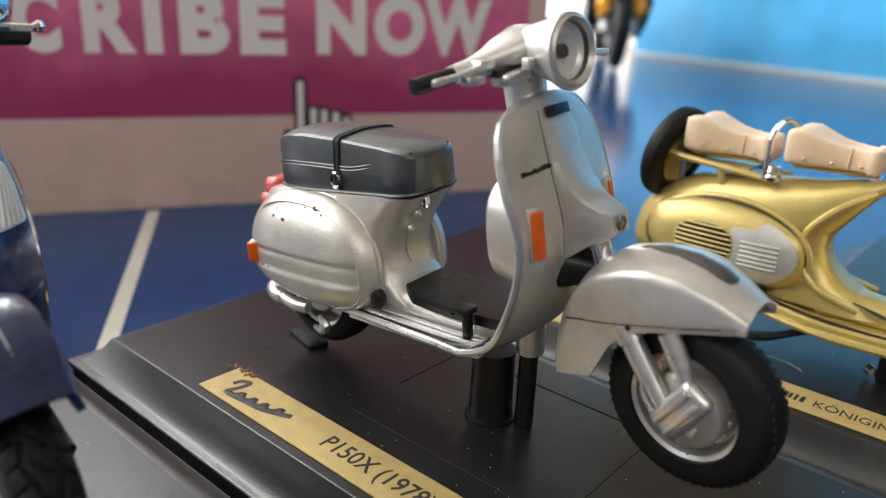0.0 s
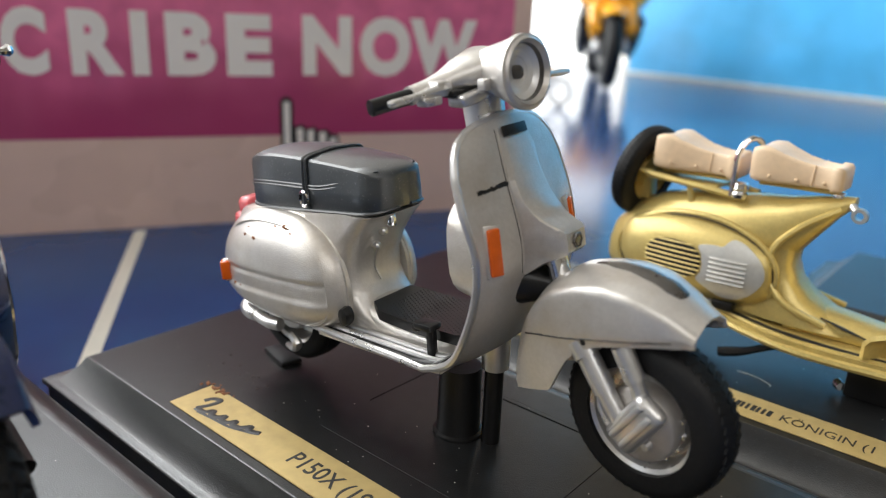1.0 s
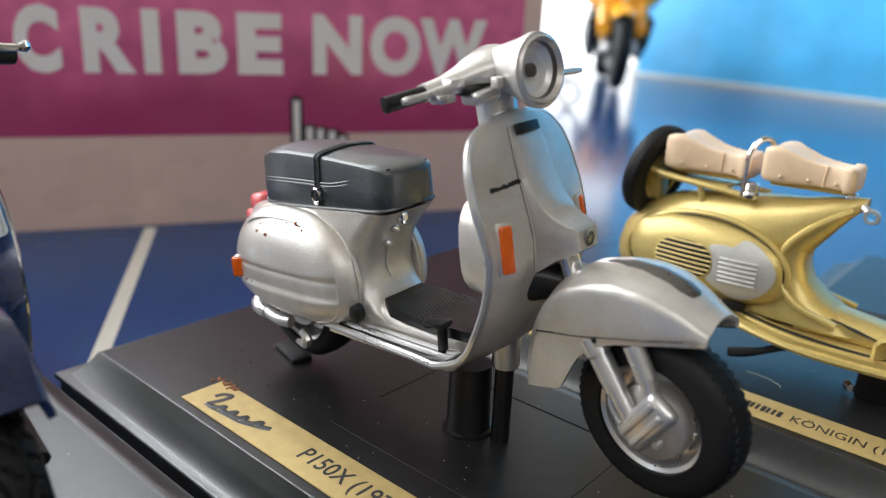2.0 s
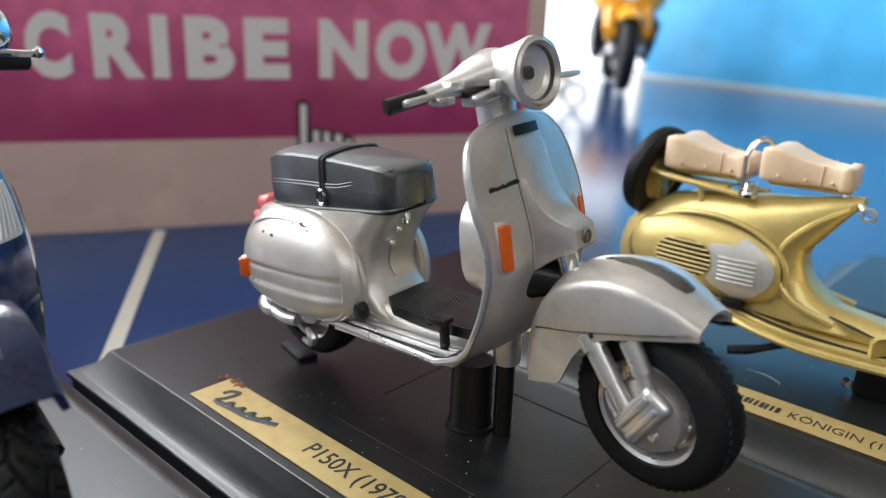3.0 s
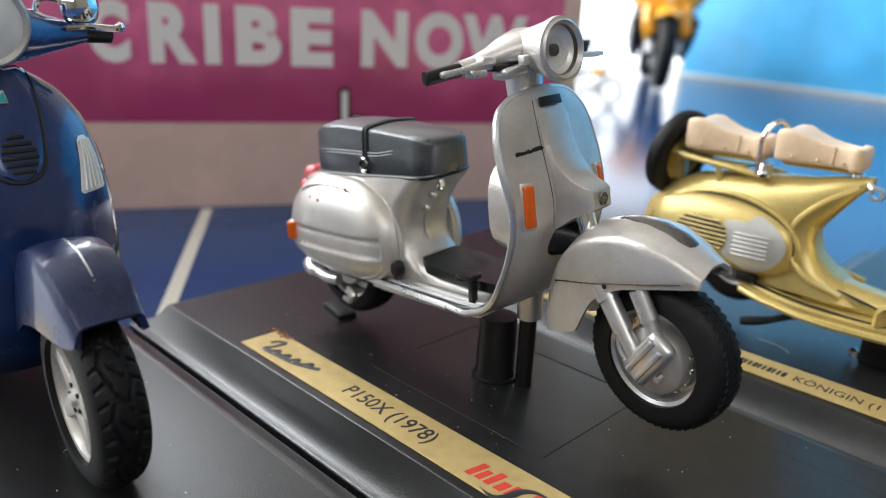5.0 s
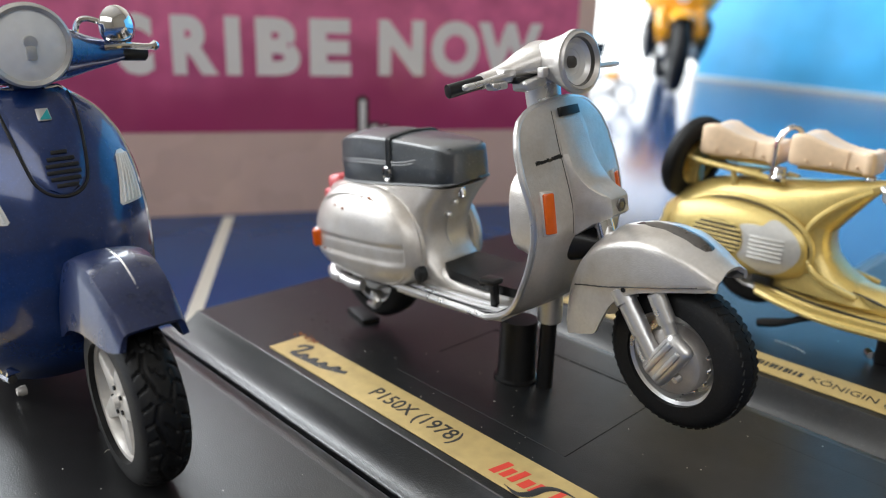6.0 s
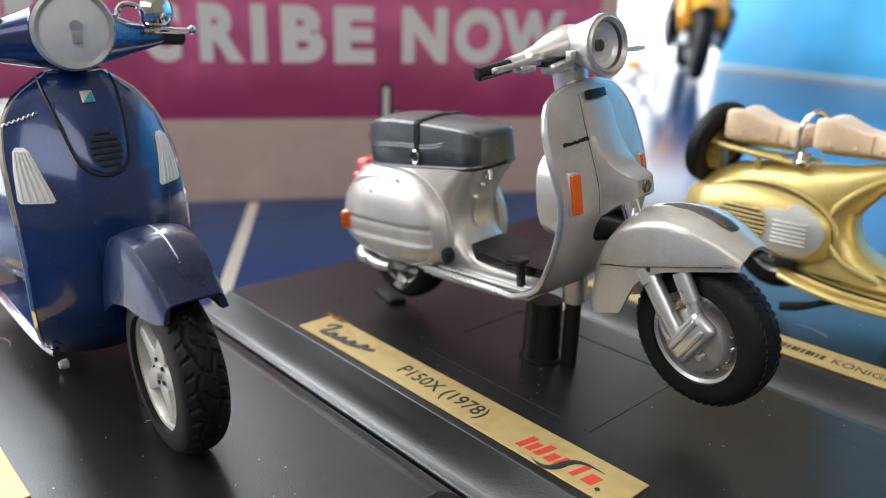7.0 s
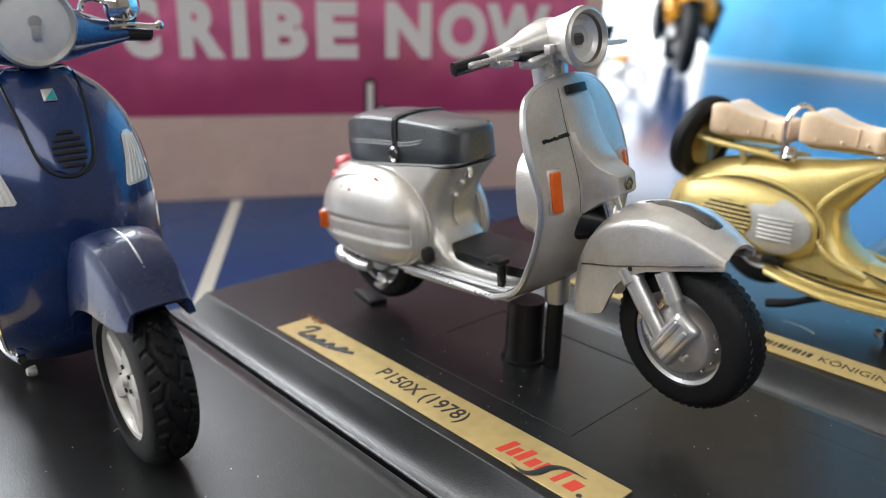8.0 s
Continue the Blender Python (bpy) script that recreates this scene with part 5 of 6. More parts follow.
def saddle(sc, x0, z0, k=1.0):
    """A sprung single saddle, broad behind and narrow at the nose."""
    rows = ((0.0, 6.2, 1.4, 8.4), (0.3, 6.8, 1.0, 9.0), (1.4, 7.0, 0.7, 9.5), (3.6, 7.0, 0.6, 9.6), (6.0, 6.4, 0.7, 8.6), (9.5, 5.4, 0.8, 7.3), (13.0, 4.7, 0.9, 6.6), (16.6, 4.4, 0.9, 6.3), (17.0, 4.9, 0.5, 6.8), (18.6, 4.9, 0.5, 6.8), (19.2, 4.2, 1.0, 6.2))
    rings = []
    for dx, w, zb, zt in rows:
        c, h = (zb + zt) / 2, (zt - zb) / 2
        rr = []
        for i in range(28):
            a = 2 * math.pi * i / 28
            cc, q = math.cos(a), math.sin(a)
            y = w * math.copysign(abs(cc) ** 0.32, cc)
            z = z0 + c + h * math.copysign(abs(q) ** 0.32, q)
            if q > 0:
                z -= 1.1 * (1 - (y / w) ** 2)
            rr.append(Vector((x0 + dx, y, z)))
        rings.append(rr)
    rings = [[Vector((x0 + (v.x - x0) * k, v.y * k, z0 + (v.z - z0) * k)) for v in rr] for rr in rings]
    sd = part("saddle", loft(rings), M_BEIGE, sc, "beige sprung saddle", angle=60)
    for s in (-1, 1):
        for dx, w, dz in ((4.5, 6.9, 2.6), (10.0, 5.5, 2.4), (15.5, 4.65, 2.4)):
            b = bmesh.new()
            bmesh.ops.create_icosphere(b, subdivisions=2, radius=0.36)
            b.transform(Matrix.Translation((x0 + dx * k, s * w * k, z0 + dz * k)))
            part("rivet", b, M_BEIGE, sd)
        part("seam", tube([(x0 + 13.0 * k, s * 4.85 * k, z0 + 1.2), (x0 + 13.2 * k, s * 4.85 * k, z0 + 4 * k), (x0 + 13.3 * k, s * 4.7 * k, z0 + 6.2 * k)], 0.14, 6), M_BEIGE, sd)
    rings = [ring_yz(x0 + dx * k, 0, z0 + 0.3, w, 0.6, 3, 16) for dx, w in ((2, 4.2), (10, 3.0), (17.5, 2.2))]
    part("saddle_pan", loft(rings), M_GOLD, sd)
    return sd


def gold_scooter(m, label):
    paint = M_GOLD
    sc = thing("model_scooter", m, label, "model scooter", "scooters on display bases")
    road_wheel(sc, 36, 10.5, 10.5, 2.8, 6.6, "front_wheel")
    road_wheel(sc, -33, 10.5, 10.5, 2.8, 6.6, "rear_wheel")
    # spare wheel upright behind the saddles
    spare = thing_part(sc, "spare_wheel", Matrix.Translation((-0.0522, 0, 0.0322)) @ Matrix.Rotation(radians(12), 4, "Y") @ Matrix.Rotation(radians(80), 4, "Z"), 10.4, 2.2, 6.6)
    # main body: a humped tail running forward to a point under the front saddle
    rings = []
    for x, cz, hy, hz, zl in ((-58, 14, 3.0, 3, 4), (-56.5, 15, 5.0, 6, 6), (-52, 16, 6.6, 9.4, 7), (-46, 17, 7.4, 11.6, 8), (-40, 18, 7.6, 12.0, 9), (-32, 19.5, 7.2, 11.2, 9), (-26, 21, 6.6, 10.6, 9.5), (-20, 24.2, 5.6, 8.0, 7.6), (-15, 28, 4.6, 5.2, 4.4), (-11, 31.2, 3.2, 2.6, 2.0), (-8.4, 33.0, 1.6, 1.0, 0.9)):
        rings.append(ring_yz(x, 0, cz, hy, hz, 2.4, 28, zl))
    part("body", loft(rings), paint, sc, angle=50)
    # hollow column below the point, flaring into the floor
    rings = []
    for z, xf, xb, w in ((7.5, -2, -30, 7.0), (10, -7, -30, 7.0), (12.5, -12, -29, 6.6), (15.5, -15.4, -28, 6.2), (19, -16.8, -27, 5.8), (23, -16.6, -26, 5.2), (27, -14.6, -24, 4.6), (30.5, -11.4, -20, 3.4)):
        rr = []
        for i in range(20):
            a = 2 * math.pi * i / 20
            rr.append(Vector(((xf + xb) / 2 + (xf - xb) / 2 * math.copysign(abs(math.cos(a)) ** 0.6, math.cos(a)), w * math.copysign(abs(math.sin(a)) ** 0.7, math.sin(a)), z)))
        rings.append(rr)
    part("body_front", loft(rings), paint, sc, angle=50)
    for s in (-1, 1):
        part("edge_bead", tube(smooth_line([(-10.2, s * 2.8, 31.6), (-16, s * 5.0, 27.6), (-20.2, s * 6.4, 22.5), (-20.4, s * 6.9, 17), (-16.5, s * 7.3, 12), (-8, s * 7.8, 9.6)], 20), 0.7, 8), paint, sc)
        # teardrop side cowl
        rings = []
        for k in range(25):
            a = math.pi * k / 24
            x = -36.0 - 17.0 * math.cos(a)
            e = max(0.03, math.sin(a)) ** 0.6
            skew = 3.0 * math.cos(a)
            cz = 16.0 + skew * 0.3
            rr = []
            for i in range(24):
                b = 2 * math.pi * i / 24
                c, q = math.cos(b), math.sin(b)
                rr.append(Vector((x, s * (5.6 + 5.2 * e ** 0.8 * math.copysign(abs(c) ** 0.85, c)), cz + (9.6 if q > 0 else 7.6) * e * math.copysign(abs(q) ** 0.9, q))))
            rings.append(rr)
        cowl = part("engine_cowl", loft(rings), paint, sc, "rounded gold side cowl", angle=50)
        part("cowl_seam", tube([(-36 + 17.6 * math.cos(a), s * 7.0, 16.0 + 10.4 * math.sin(a)) for a in [radians(-20 + 220 * i / 24) for i in range(25)]], 0.6, 8), paint, sc)
        part("cowl_gap", tube([(-36 + 16.9 * math.cos(a), s * 7.35, 16.0 + 9.8 * math.sin(a)) for a in [radians(-30 + 240 * i / 24) for i in range(25)]], 0.16, 6), M_INK, sc, "dark gap round the cowl")

        def cowl_y(x, z):
            ca = min(0.99, max(-0.99, -(x + 36) / 17.0))
            e = max(0.03, math.sqrt(1 - ca * ca)) ** 0.6
            q = min(0.99, abs((z - 16.0 - 0.9 * ca) / ((9.6 if z > 16 else 7.6) * e)))
            return 5.6 + 5.2 * e ** 0.8 * (1 - (q ** (2 / 0.9))) ** 0.425
        # louvred grille: dark oval with bright slats
        rr = []
        for i in range(24):
            a = 2 * math.pi * i / 24
            x, z = -39.0 + 6.2 * math.copysign(abs(math.cos(a)) ** 0.8, math.cos(a)), 16.9 + 3.9 * math.copysign(abs(math.sin(a)) ** 0.8, math.sin(a))
            rr.append((x, z))
        bm = bmesh.new()
        f1 = [bm.verts.new((x, s * (cowl_y(x, z) + 0.12), z)) for x, z in rr]
        c1 = bm.verts.new((-39, s * (cowl_y(-39, 16.9) + 0.12), 16.9))
        for i in range(24):
            bm.faces.new((f1[i], f1[(i + 1) % 24], c1))
        grille = part("grille", bm, M_INK, cowl, "dark louvre opening")
        for k in range(8):
            z = 13.4 + k * 1.0
            hw = 6.3 * (1 - (abs(z - 16.9) / 4.2) ** 2.4) ** 0.5
            pts = [(-39 + hw * q, s * (cowl_y(-39 + hw * q, z) + 0.3), z) for q in (-1, -0.6, -0.2, 0.2, 0.6, 1)]
            part("slat", tube(pts, 0.17, 6), M_GOLD, grille, "gold metal slat")
        # silver cover ahead of the grille, with pressed ribs
        ring = [(v.x, v.z) for v in smooth_line([(x, 0, z + 0.9) for x, z in ((-32.4, 16), (-32.9, 18.0), (-33.8, 19.8), (-31.0, 20.4), (-29.0, 20.4), (-27.4, 22.0), (-24.6, 21.2), (-21.4, 18.6), (-20.2, 15.6), (-21.4, 12.6), (-24.2, 10.2), (-27.6, 9.6), (-31.0, 11.0), (-33.4, 12.6), (-32.6, 14.2), (-32.4, 16))], 44)[:-1]]
        bm = bmesh.new()
        out = [bm.verts.new((x, s * (cowl_y(x, z) + 0.25), z)) for x, z in ring]
        mid = [bm.verts.new((-27.4 + (x + 27.4) * 0.55, s * (cowl_y(-27.4 + (x + 27.4) * 0.55, 16 + (z - 16) * 0.55) + 0.45), 16 + (z - 16) * 0.55)) for x, z in ring]
        cen = bm.verts.new((-27.4, s * (cowl_y(-27.4, 16) + 0.5), 16))
        inn = [bm.verts.new((x, s * (cowl_y(x, z) - 0.6), z)) for x, z in ring]
        nn = len(ring)
        for i in range(nn):
            j = (i + 1) % nn
            bm.faces.new((out[i], out[j], mid[j], mid[i]))
            bm.faces.new((mid[i], mid[j], cen))
            bm.faces.new((out[i], inn[i], inn[j], out[j]))
        cover = part("cover", bm, M_GREY, cowl, "dull silver engine cover with pressed ribs", angle=50)
        for k in range(6):
            z = 14.0 + k * 0.95
            pts = [(x, s * (cowl_y(x, z) + 0.55), z) for x in (-31.0, -29, -27, -25, -23.6)]
            part("rib", tube(pts, 0.26, 6), M_GREY, cover)
    # floor boards with dark slot and bright runners
    def fl(u, v):
        x = -30 + 42 * u
        a = v * 2 - 1
        w = 6.5 + 4.5 * min(1.0, u * 3.0) ** 0.7
        return (x, a * w, 6.0 + 1.4 * max(0.0, 1 - abs(a) * 1.6) - 0.8 * math.sin(u * math.pi))
    part("floor_panel", shell(fl, 24, 16, 1.3), paint, sc)
    for s in (-1, 1):
        for y, r, mt, z in ((11.0, 0.9, paint, 5.0), (9.6, 0.45, M_GOLD, 6.6), (8.2, 0.45, M_GOLD, 7.0)):
            pts = smooth_line([(-29, s * (y - 3.6), z + 0.4), (-22, s * (y - 1.4), z - 0.3), (-12, s * y, z - 0.9), (0, s * y, z - 0.7), (12, s * y, z)], 18)
            part("floor_runner", tube(pts, r, 8), mt, sc)
        part("floor_slot", tube(smooth_line([(-26, s * 7.0, 7.2), (-16, s * 8.6, 6.5), (-4, s * 8.9, 6.2), (10, s * 8.9, 6.6)], 14), 0.6, 6, 0.4), M_INK, sc, "dark slot between the floor runners")
    part("tunnel_slot", tube([(-9.5, -5.4, 10.3), (-5, -5.6, 9.3), (-0.5, -5.8, 8.4)], [0.2, 0.55, 0.2], 8, 0.5), M_INK, sc, "dark slot in the floor tunnel")
    rings = [ring_yz(x, 0, 7, w, h, 2.6, 20, zl=1.0) for x, w, h in ((-16, 6.2, 6), (-10, 5.6, 4.4), (0, 5.4, 3.0), (12, 5.0, 3.4), (16, 4.6, 6))]
    part("tunnel", loft(rings), paint, sc)
    part("clip", box(2.0, -6.4, 8.2, 4.4, -5.0, 9.6, 0.3), M_CHROME, sc, "small chrome clip")
    part("kick_lever", tube(smooth_line([(-14, -7.5, 4.0), (-18, -8.6, 2.0), (-22, -9.6, 0.2), (-26.4, -10.4, -1.0)], 12), [0.9, 0.9, 0.9, 0.8, 0.8, 0.8, 0.8, 0.9, 1.0, 1.1, 1.1, 1.1, 1.0], 8), M_BLACK, sc, "black kick lever")
    part("bracket", box(-30, -9.4, 7.6, -25.5, -6.4, 9.6, 0.4), M_BLACK, sc)
    part("nub", join(tube([(-9.6, -1.0, 33.0), (-7.8, -1.8, 31.6)], 0.8, 10), moved(lathe([(0.8, -0.8), (1.4, -0.8), (1.6, 0.0), (1.4, 0.8), (0.8, 0.8)], 20, "y", True), Matrix.Translation((-7.0, -2.2, 31.0)))), M_SILVER_TRIM, sc, "silver ring nub at the body's point")
    # rack, saddles and grab handle
    for s in (-1, 1):
        part("rack_rail", tube(smooth_line([(-52, s * 5.0, 33.4), (-47, s * 5.2, 32.6), (-36, s * 4.8, 31.6), (-28, s * 4.2, 30.6)], 12), 0.75, 8), paint, sc, "gold rack rail")
        part("rack_stay", tube([(-40, s * 4.6, 31.8), (-39, s * 4.4, 28.0)], 0.7, 8), paint, sc)
    part("rack_plate", box(-50, -5.0, 31.6, -34, 5.0, 32.4, 0.3), paint, sc)
    part("spare_bracket", box(-56, -2.0, 26.0, -50.0, 2.0, 33.0, 0.6), paint, sc)
    saddle(sc, -48.2, 33.5, 0.92)
    saddle(sc, -27.6, 34.2, 0.88)
    part("grab_handle", tube([(-30.6, -5.2, 31.0), (-30.6, -5.0, 36)] + [(-30.6 + 1.8 * (1 - math.cos(a)), -2.0 - 3.0 * math.cos(a), 38.2 + 4.6 * math.sin(a)) for a in [radians(180 * i / 12) for i in range(13)]] + [(-27.0, 1.0, 36)], 0.62, 8), M_CHROME, sc, "chrome grab handle between the saddles")
    part("saddle_spring", moved(lathe([(0.1, -1.6), (1.5, -1.6), (1.7, -0.8), (1.3, -0.3), (1.7, 0.3), (1.5, 1.4), (0.1, 1.6)], 16, "z"), Matrix.Translation((-29.0, -5.2, 32.6))), M_CHROME, sc, "chrome saddle spring")
    part("saddle_mount", box(-12.5, -1.6, 31.5, -10.5, 1.6, 34.4, 0.3), M_CHROME, sc)
    # front end
    def sh(u, v):
        z = 6.5 + 40 * (1 - (1 - v) ** 1.3)
        w = soft(SHIELD_W, min(49.4, z + 3))
        a = u * 2 - 1
        return (soft(SHIELD_X, z + 1) + 2.5 - 4.5 * abs(a) ** 2.2 * min(1, w / 10), a * w, z)
    part("leg_shield", shell(sh, 24, 36, 0.9), paint, sc)

    def fen(u, v):
        a = math.pi * (0.05 + 0.9 * u)
        b = (v * 2 - 1) * math.pi / 2
        r = 13.5 * (0.75 + 0.25 * math.cos(b) ** 0.6 if abs(b) < 1.57 else 0.75)
        return (36 - r * math.cos(a) * 1.15, 5.6 * math.sin(b), 10.5 + r * math.sin(a))
    part("front_fender", shell(fen, 24, 16, 0.8), paint, sc)
    part("steering_column", tube([(19, 0, 26), (11, 0, 50)], 2.0, 14), paint, sc)
    part("handlebar", tube(smooth_line([(6, -18, 50), (8, -9, 52), (10, 0, 52), (8, 9, 52), (6, 18, 50)], 16), 1.3, 10), paint, sc)
    hl = Matrix.Translation((13, 0, 53.5))
    part("headlamp", moved(lathe([(0.1, -7), (3.0, -5), (4.2, -1), (4.4, 0.6), (3.6, 1.2), (0.1, 1.5)], 30, "x"), hl), M_LENS, sc, "round headlamp")
    return sc


def thing_part(sc, name, m, R, half, rim_r):
    rim = road_wheel(sc, 0, 0, R, half, rim_r, name)
    rim.data.materials[0] = M_GOLD
    rim["label"] = "gold spare wheel rim"
    rim.matrix_basis = m
    return rim


STEER = pose(0.044, 0.0313, 0.0050, 4.8, -3, -4.7)          # wheel, fork and headset are turned a little to the right
head = Vector((0.013, 0.0, 0.038))
turn_b = pose(0, 0, 0, 4, -4, 0)
BODY = Matrix.Translation(STEER @ head) @ turn_b @ Matrix.Translation(-head)
silver = silver_scooter(BODY, "silver model scooter with black seat and orange indicators", M_SILVER, BODY.inverted() @ STEER)
blue = blue_scooter(pose(-0.0110, -0.0372, 0.0007, 2, 0, -1), "dark blue model scooter with chrome trim and pale wheels")
gold = gold_scooter(pose(0.092, 0.0985, 0.004, 0, 0, 0), "gold model scooter with beige saddles and spare wheel")


# ---- stands under the scooters ----
def stand(name, m, label, parts):
    ob = thing(name, m, label, "display stand", "stands under the scooters")
    for nm, bm, mt, lb in parts:
        part(nm, bm, mt, ob, lb)
    return ob


stand("display_stand", Matrix.Translation((0.0432, 0.0295, 0)), "black plastic pillar and pin holding the silver scooter",
      [("post", loft([[Vector((rx * math.cos(a), ry * math.sin(a), z)) for a in [2 * math.pi * i / 28 for i in range(28)]] for rx, ry, z in ((4.4, 4.4, 0.0), (4.4, 4.4, 0.5), (3.9, 3.9, 0.8), (3.7, 3.7, 2.0), (3.6, 3.6, 12.6))]), M_BLACK, ""),
       ("pin", tube([(6.0, 1.4, 0), (6.0, 1.4, 8), (6.0, 1.4, 14.5)], [1.6, 1.6, 1.6], 16), M_BLACK, "thin black pin"),
       ("sleeve", tube([(6.1, 1.4, 14.0), (6.3, 0.8, 20.0)], [2.3, 2.4], 18), M_SILVER_TRIM, "silver sleeve over the pin")])
chock = thing("wheel_chock", Matrix.Translation((-0.0025, 0.0262, 0)) @ Matrix.Rotation(radians(-14), 4, "Z"), "low black wedge on the base behind the rear wheel", "wheel chock")
part("wedge", prism([(-3.2, 0), (6.5, 0), (6.5, 1.1), (-2.2, 1.1)], -2.2, 2.2, 0.3), M_RUBBER, chock)
stand("display_stand", Matrix.Translation((0.0125, -0.0370, 0)), "black plastic pillar with a silver screw under the blue scooter",
      [("post", box(-3.0, -2.0, 0, 3.0, 4.5, 11.5, 0.6), M_BLACK, ""), ("screw", moved(lathe([(0.05, -1.1), (0.7, -1.0), (0.95, -0.3), (0.95, 0.5), (0.05, 0.6)], 16), Matrix.Translation((-22.6, -7.6, 1.4))), M_PALE, "small silver screw")])
stand("display_stand", Matrix.Translation((0.0935, 0.0965, 0)), "black plastic pillar with a silver screw under the gold scooter",
      [("post", box(-4.4, -4.2, 0, 4.4, 4.2, 9.5, 0.6), M_BLACK, ""), ("screw", moved(lathe([(0.05, -0.9), (0.8, -0.9), (1.0, -0.3), (1.0, 0.8), (0.05, 0.8)], 14), Matrix.Translation((-5.4, -3.2, 1.6)) @ Matrix.Rotation(radians(35), 4, "Z")), M_CHROME, "small silver screw")])


# ---- motorcycles at the back of the table ----
def orange_bike(m):
    ob = thing("model_motorcycle", m, "large orange model motorcycle with black front wheel", "model motorcycle")
    wh = part("front_wheel", lathe([(18, -8), (34, -8), (38, -10), (38, 10), (34, 8), (18, 8)], 40, closed=True), M_BLACK, ob)
    wh.matrix_basis = Matrix.Translation((0, 0, 0.056))
    part("tyre", lathe([(37 + 19 * math.sin(math.pi * k / 12) ** 0.6, -11.5 * math.cos(math.pi * k / 12)) for k in range(13)], 48, closed=True), M_RUBBER, wh)
    rw = part("rear_wheel", lathe([(18, -10), (38, -12), (38, 12), (18, 10)], 40, closed=True), M_BLACK, ob)
    rw.matrix_basis = Matrix.Translation((-0.225, 0, 0.056))
    part("tyre", lathe([(37 + 19 * math.sin(math.pi * k / 12) ** 0.6, -15 * math.cos(math.pi * k / 12)) for k in range(13)], 48, closed=True), M_RUBBER, rw)
    for s in (-1, 1):
        part("fork_leg", tube([(2, s * 19, 52), (-14, s * 19, 100), (-30, s * 19, 150)], [7.0, 7.0, 5.0], 12), M_WHITE, ob)
        part("brake_disc", moved(lathe([(10, -1), (27, -1), (27, 1), (10, 1)], 30, closed=True), Matrix.Translation((0, s * 14, 56))), M_BLACK, ob)
        part("side_fairing", loft([ring_yz(x, s * 36, z, 11, h, 2.2, 16) for x, z, h in ((-10, 92, 8), (-30, 84, 26), (-70, 78, 40), (-110, 74, 34), (-140, 72, 12))]), M_BLACK, ob, "black lower fairing")
        part("orange_panel", loft([ring_yz(x, s * 25, z, 9, h, 2.2, 16) for x, z, h in ((18, 84, 8), (6, 92, 26), (-12, 102, 30), (-28, 110, 14))]), M_BIKE, ob, "orange fork shroud")
        part("mirror", moved(box(-4, -11, -5, 4, 11, 5, 3), Matrix.Translation((-20, s * 62, 142))), M_BLACK, ob)
        part("mirror_stem", tube([(-24, s * 34, 136), (-20, s * 54, 141)], 2.0, 8), M_BLACK, ob)

    def fen(u, v):
        a = math.pi * (0.28 + 0.5 * u)
        b = (v * 2 - 1) * 1.35
        return (62 * math.cos(a), 17 * math.sin(b), 56 + 62 * math.sin(a) - 10 * (1 - math.cos(b)))
    part("front_fender", shell(fen, 18, 12, 2.0), M_BIKE, ob)
    part("nose_fairing", loft([ring_yz(x, 0, z, w, h, 2.4, 24) for x, z, w, h in ((6, 126, 20, 10), (-2, 128, 40, 22), (-22, 136, 54, 34), (-60, 140, 58, 34), (-100, 138, 48, 24))]), M_BIKE, ob)
    part("headlamp", moved(lathe([(0.5, 8), (10, 6), (13, 0), (0.5, -2)], 24, "x"), Matrix.Translation((1, 0, 134))), M_LENS, ob)
    part("tank", loft([ring_yz(x, 0, z, w, h, 2.4, 24) for x, z, w, h in ((-95, 140, 20, 12), (-120, 146, 28, 20), (-160, 140, 26, 20), (-190, 132, 14, 10))]), M_BIKE, ob)
    part("engine", box(-150, -24, 38, -60, 24, 92, 8), M_BLACK, ob)
    part("seat", loft([ring_yz(x, 0, z, w, h, 3, 20) for x, z, w, h in ((-185, 132, 12, 6), (-215, 134, 18, 8), (-260, 146, 14, 7), (-290, 154, 6, 4))]), M_SEAT, ob)
    return ob


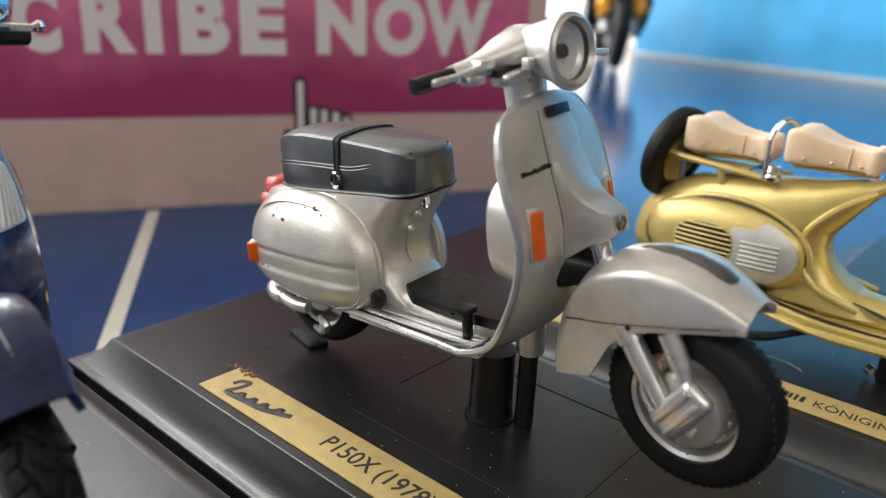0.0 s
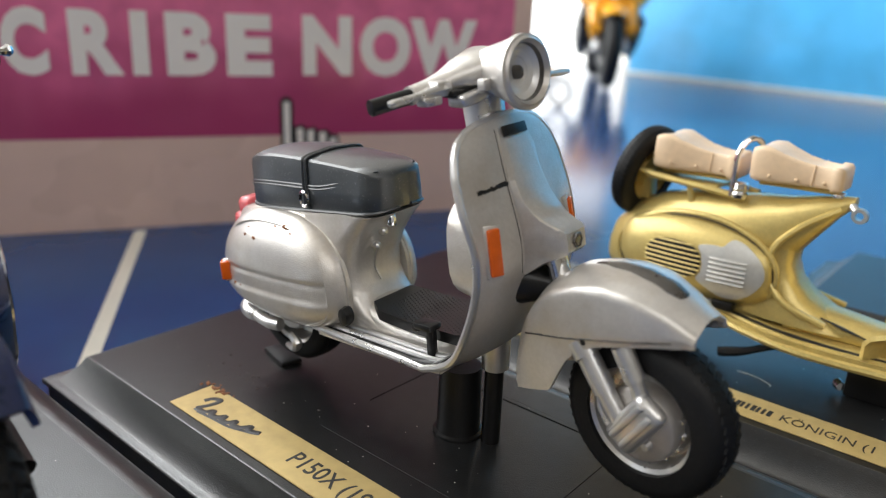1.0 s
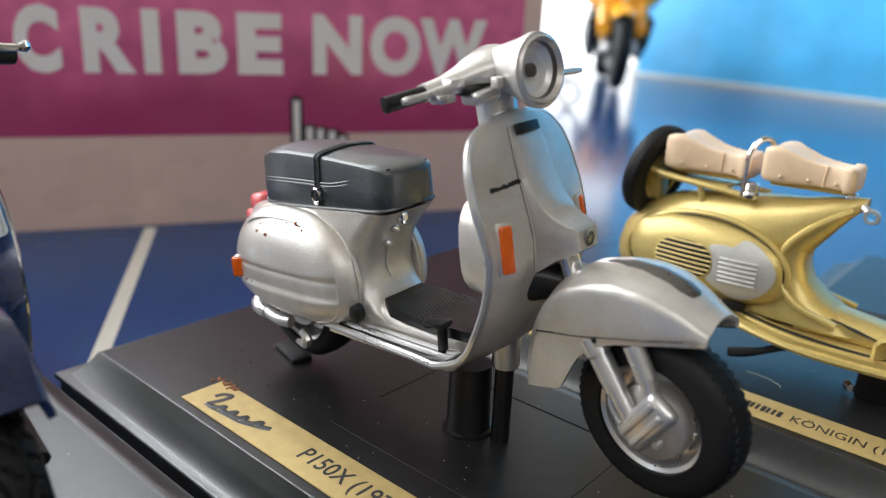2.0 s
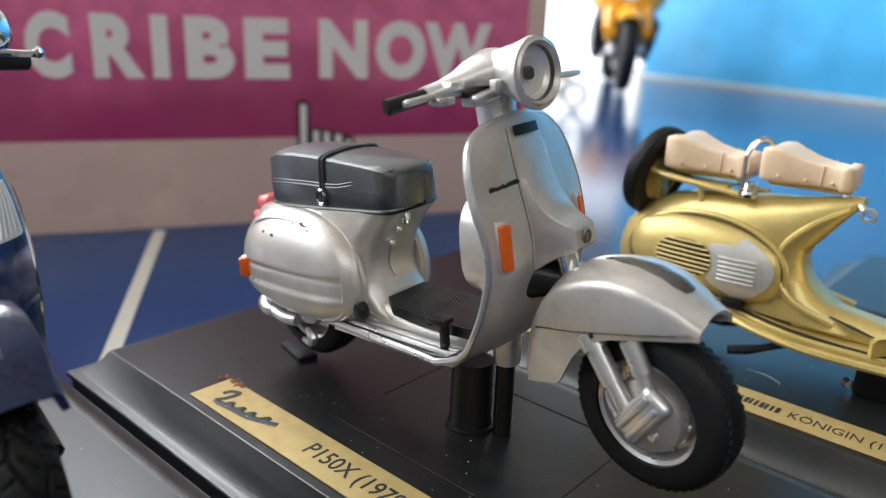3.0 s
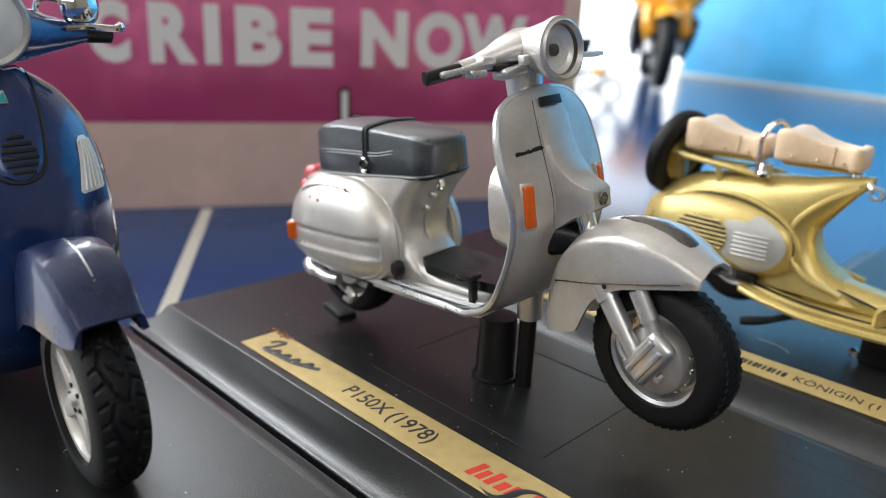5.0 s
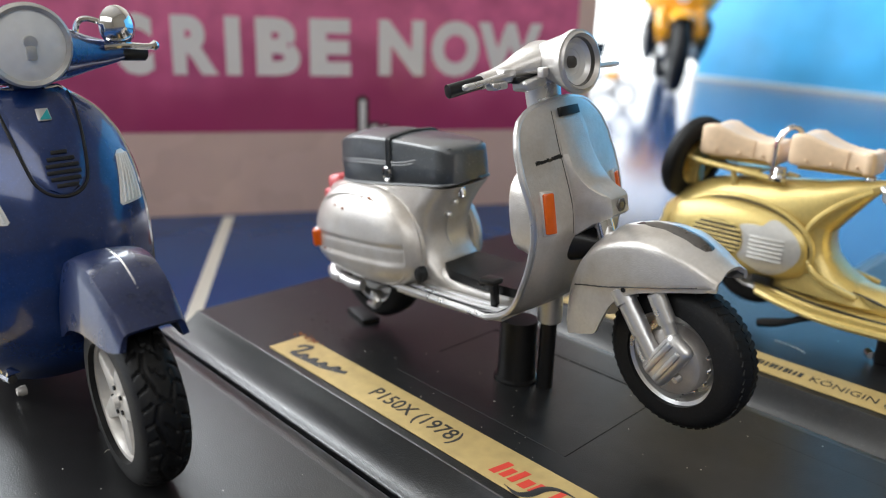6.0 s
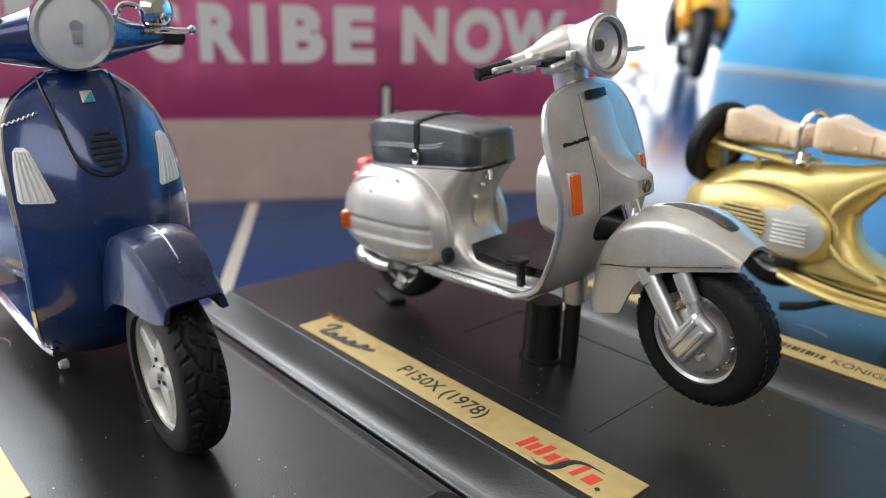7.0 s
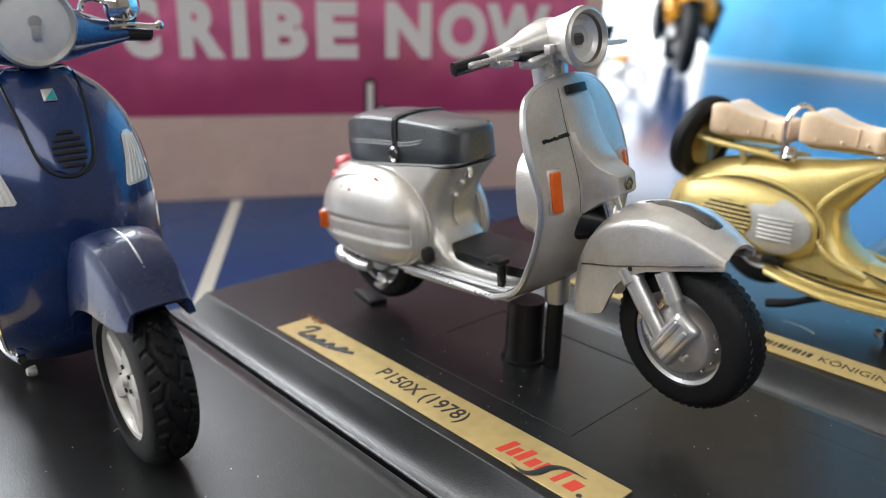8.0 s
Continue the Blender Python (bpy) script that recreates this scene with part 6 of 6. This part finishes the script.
obd = (Vector((0.115, -0.061, 0)) - Vector((-0.362, 0.806, 0))).normalized()
orange_bike(Matrix.Translation((-0.376, 0.832, FLOOR_Z)) @ Matrix.Rotation(math.atan2(obd.y, obd.x) + 0.10, 4, "Z") @ Matrix.Scale(0.9, 4))


def small_bike(m):
    ob = thing("model_motorcycle", m, "small white and orange model motorcycle side-on", "model motorcycle")
    for x, nm in ((22, "front_wheel"), (-22, "rear_wheel")):
        w = part(nm, lathe([(11 + 1.2 * math.cos(a), 1.2 * math.sin(a)) for a in [2 * math.pi * i / 10 for i in range(10)]], 32, closed=True), M_PALE, ob)
        w.matrix_basis = Matrix.Translation((x * MM, 0, 0.0145))
        part("tyre", lathe([(13.0 + 1.5 * math.cos(a), 1.8 * math.sin(a)) for a in [2 * math.pi * i / 10 for i in range(10)]], 32, closed=True), M_GREY, w)
        for k in range(10):
            a = 2 * math.pi * k / 10
            part("spoke", tube([(0, 0, 0), (10.5 * math.cos(a), 0, 10.5 * math.sin(a))], 0.35, 5), M_PALE, w)
    part("frame", join(tube([(-22, 0, 14.5), (0, 0, 12), (14, 0, 30)], 1.4, 8), tube([(22, 0, 14.5), (14, 0, 34)], 1.4, 8)), M_WHITE, ob)
    part("tank", loft([ring_yz(x, 0, 32, w, h, 2.4, 16) for x, w, h in ((-2, 2, 2), (2, 4, 4), (10, 4.5, 4.6), (15, 2, 2))]), M_BIKE, ob)
    part("engine", box(-8, -4, 10, 8, 4, 22, 2), M_WHITE, ob)
    part("seat", loft([ring_yz(x, 0, 31, w, h, 3, 16) for x, w, h in ((-20, 2, 1), (-16, 3.6, 2.4), (-3, 3.2, 2))]), M_SEAT, ob)
    # made-up block and stay for an unidentified dark shape behind the card
    part("top_box", prism([(-34, 46), (-10, 48), (-6, 66), (-38, 66)], -9, 9, 1.0), M_BLACK, ob, "black block added for an unidentified dark shape")
    part("dark_block_stay", tube([(-19, 0, 32), (-20, 0, 47)], 1.2, 8), M_BLACK, ob)
    part("handlebar", tube([(14, -9, 38), (15, 0, 37), (14, 9, 38)], 0.9, 8), M_CHROME, ob)
    return ob


small_bike(Matrix.Translation((-0.330, 0.610, FLOOR_Z)) @ Matrix.Rotation(math.atan2(obd.y, obd.x) + 1.2, 4, "Z"))
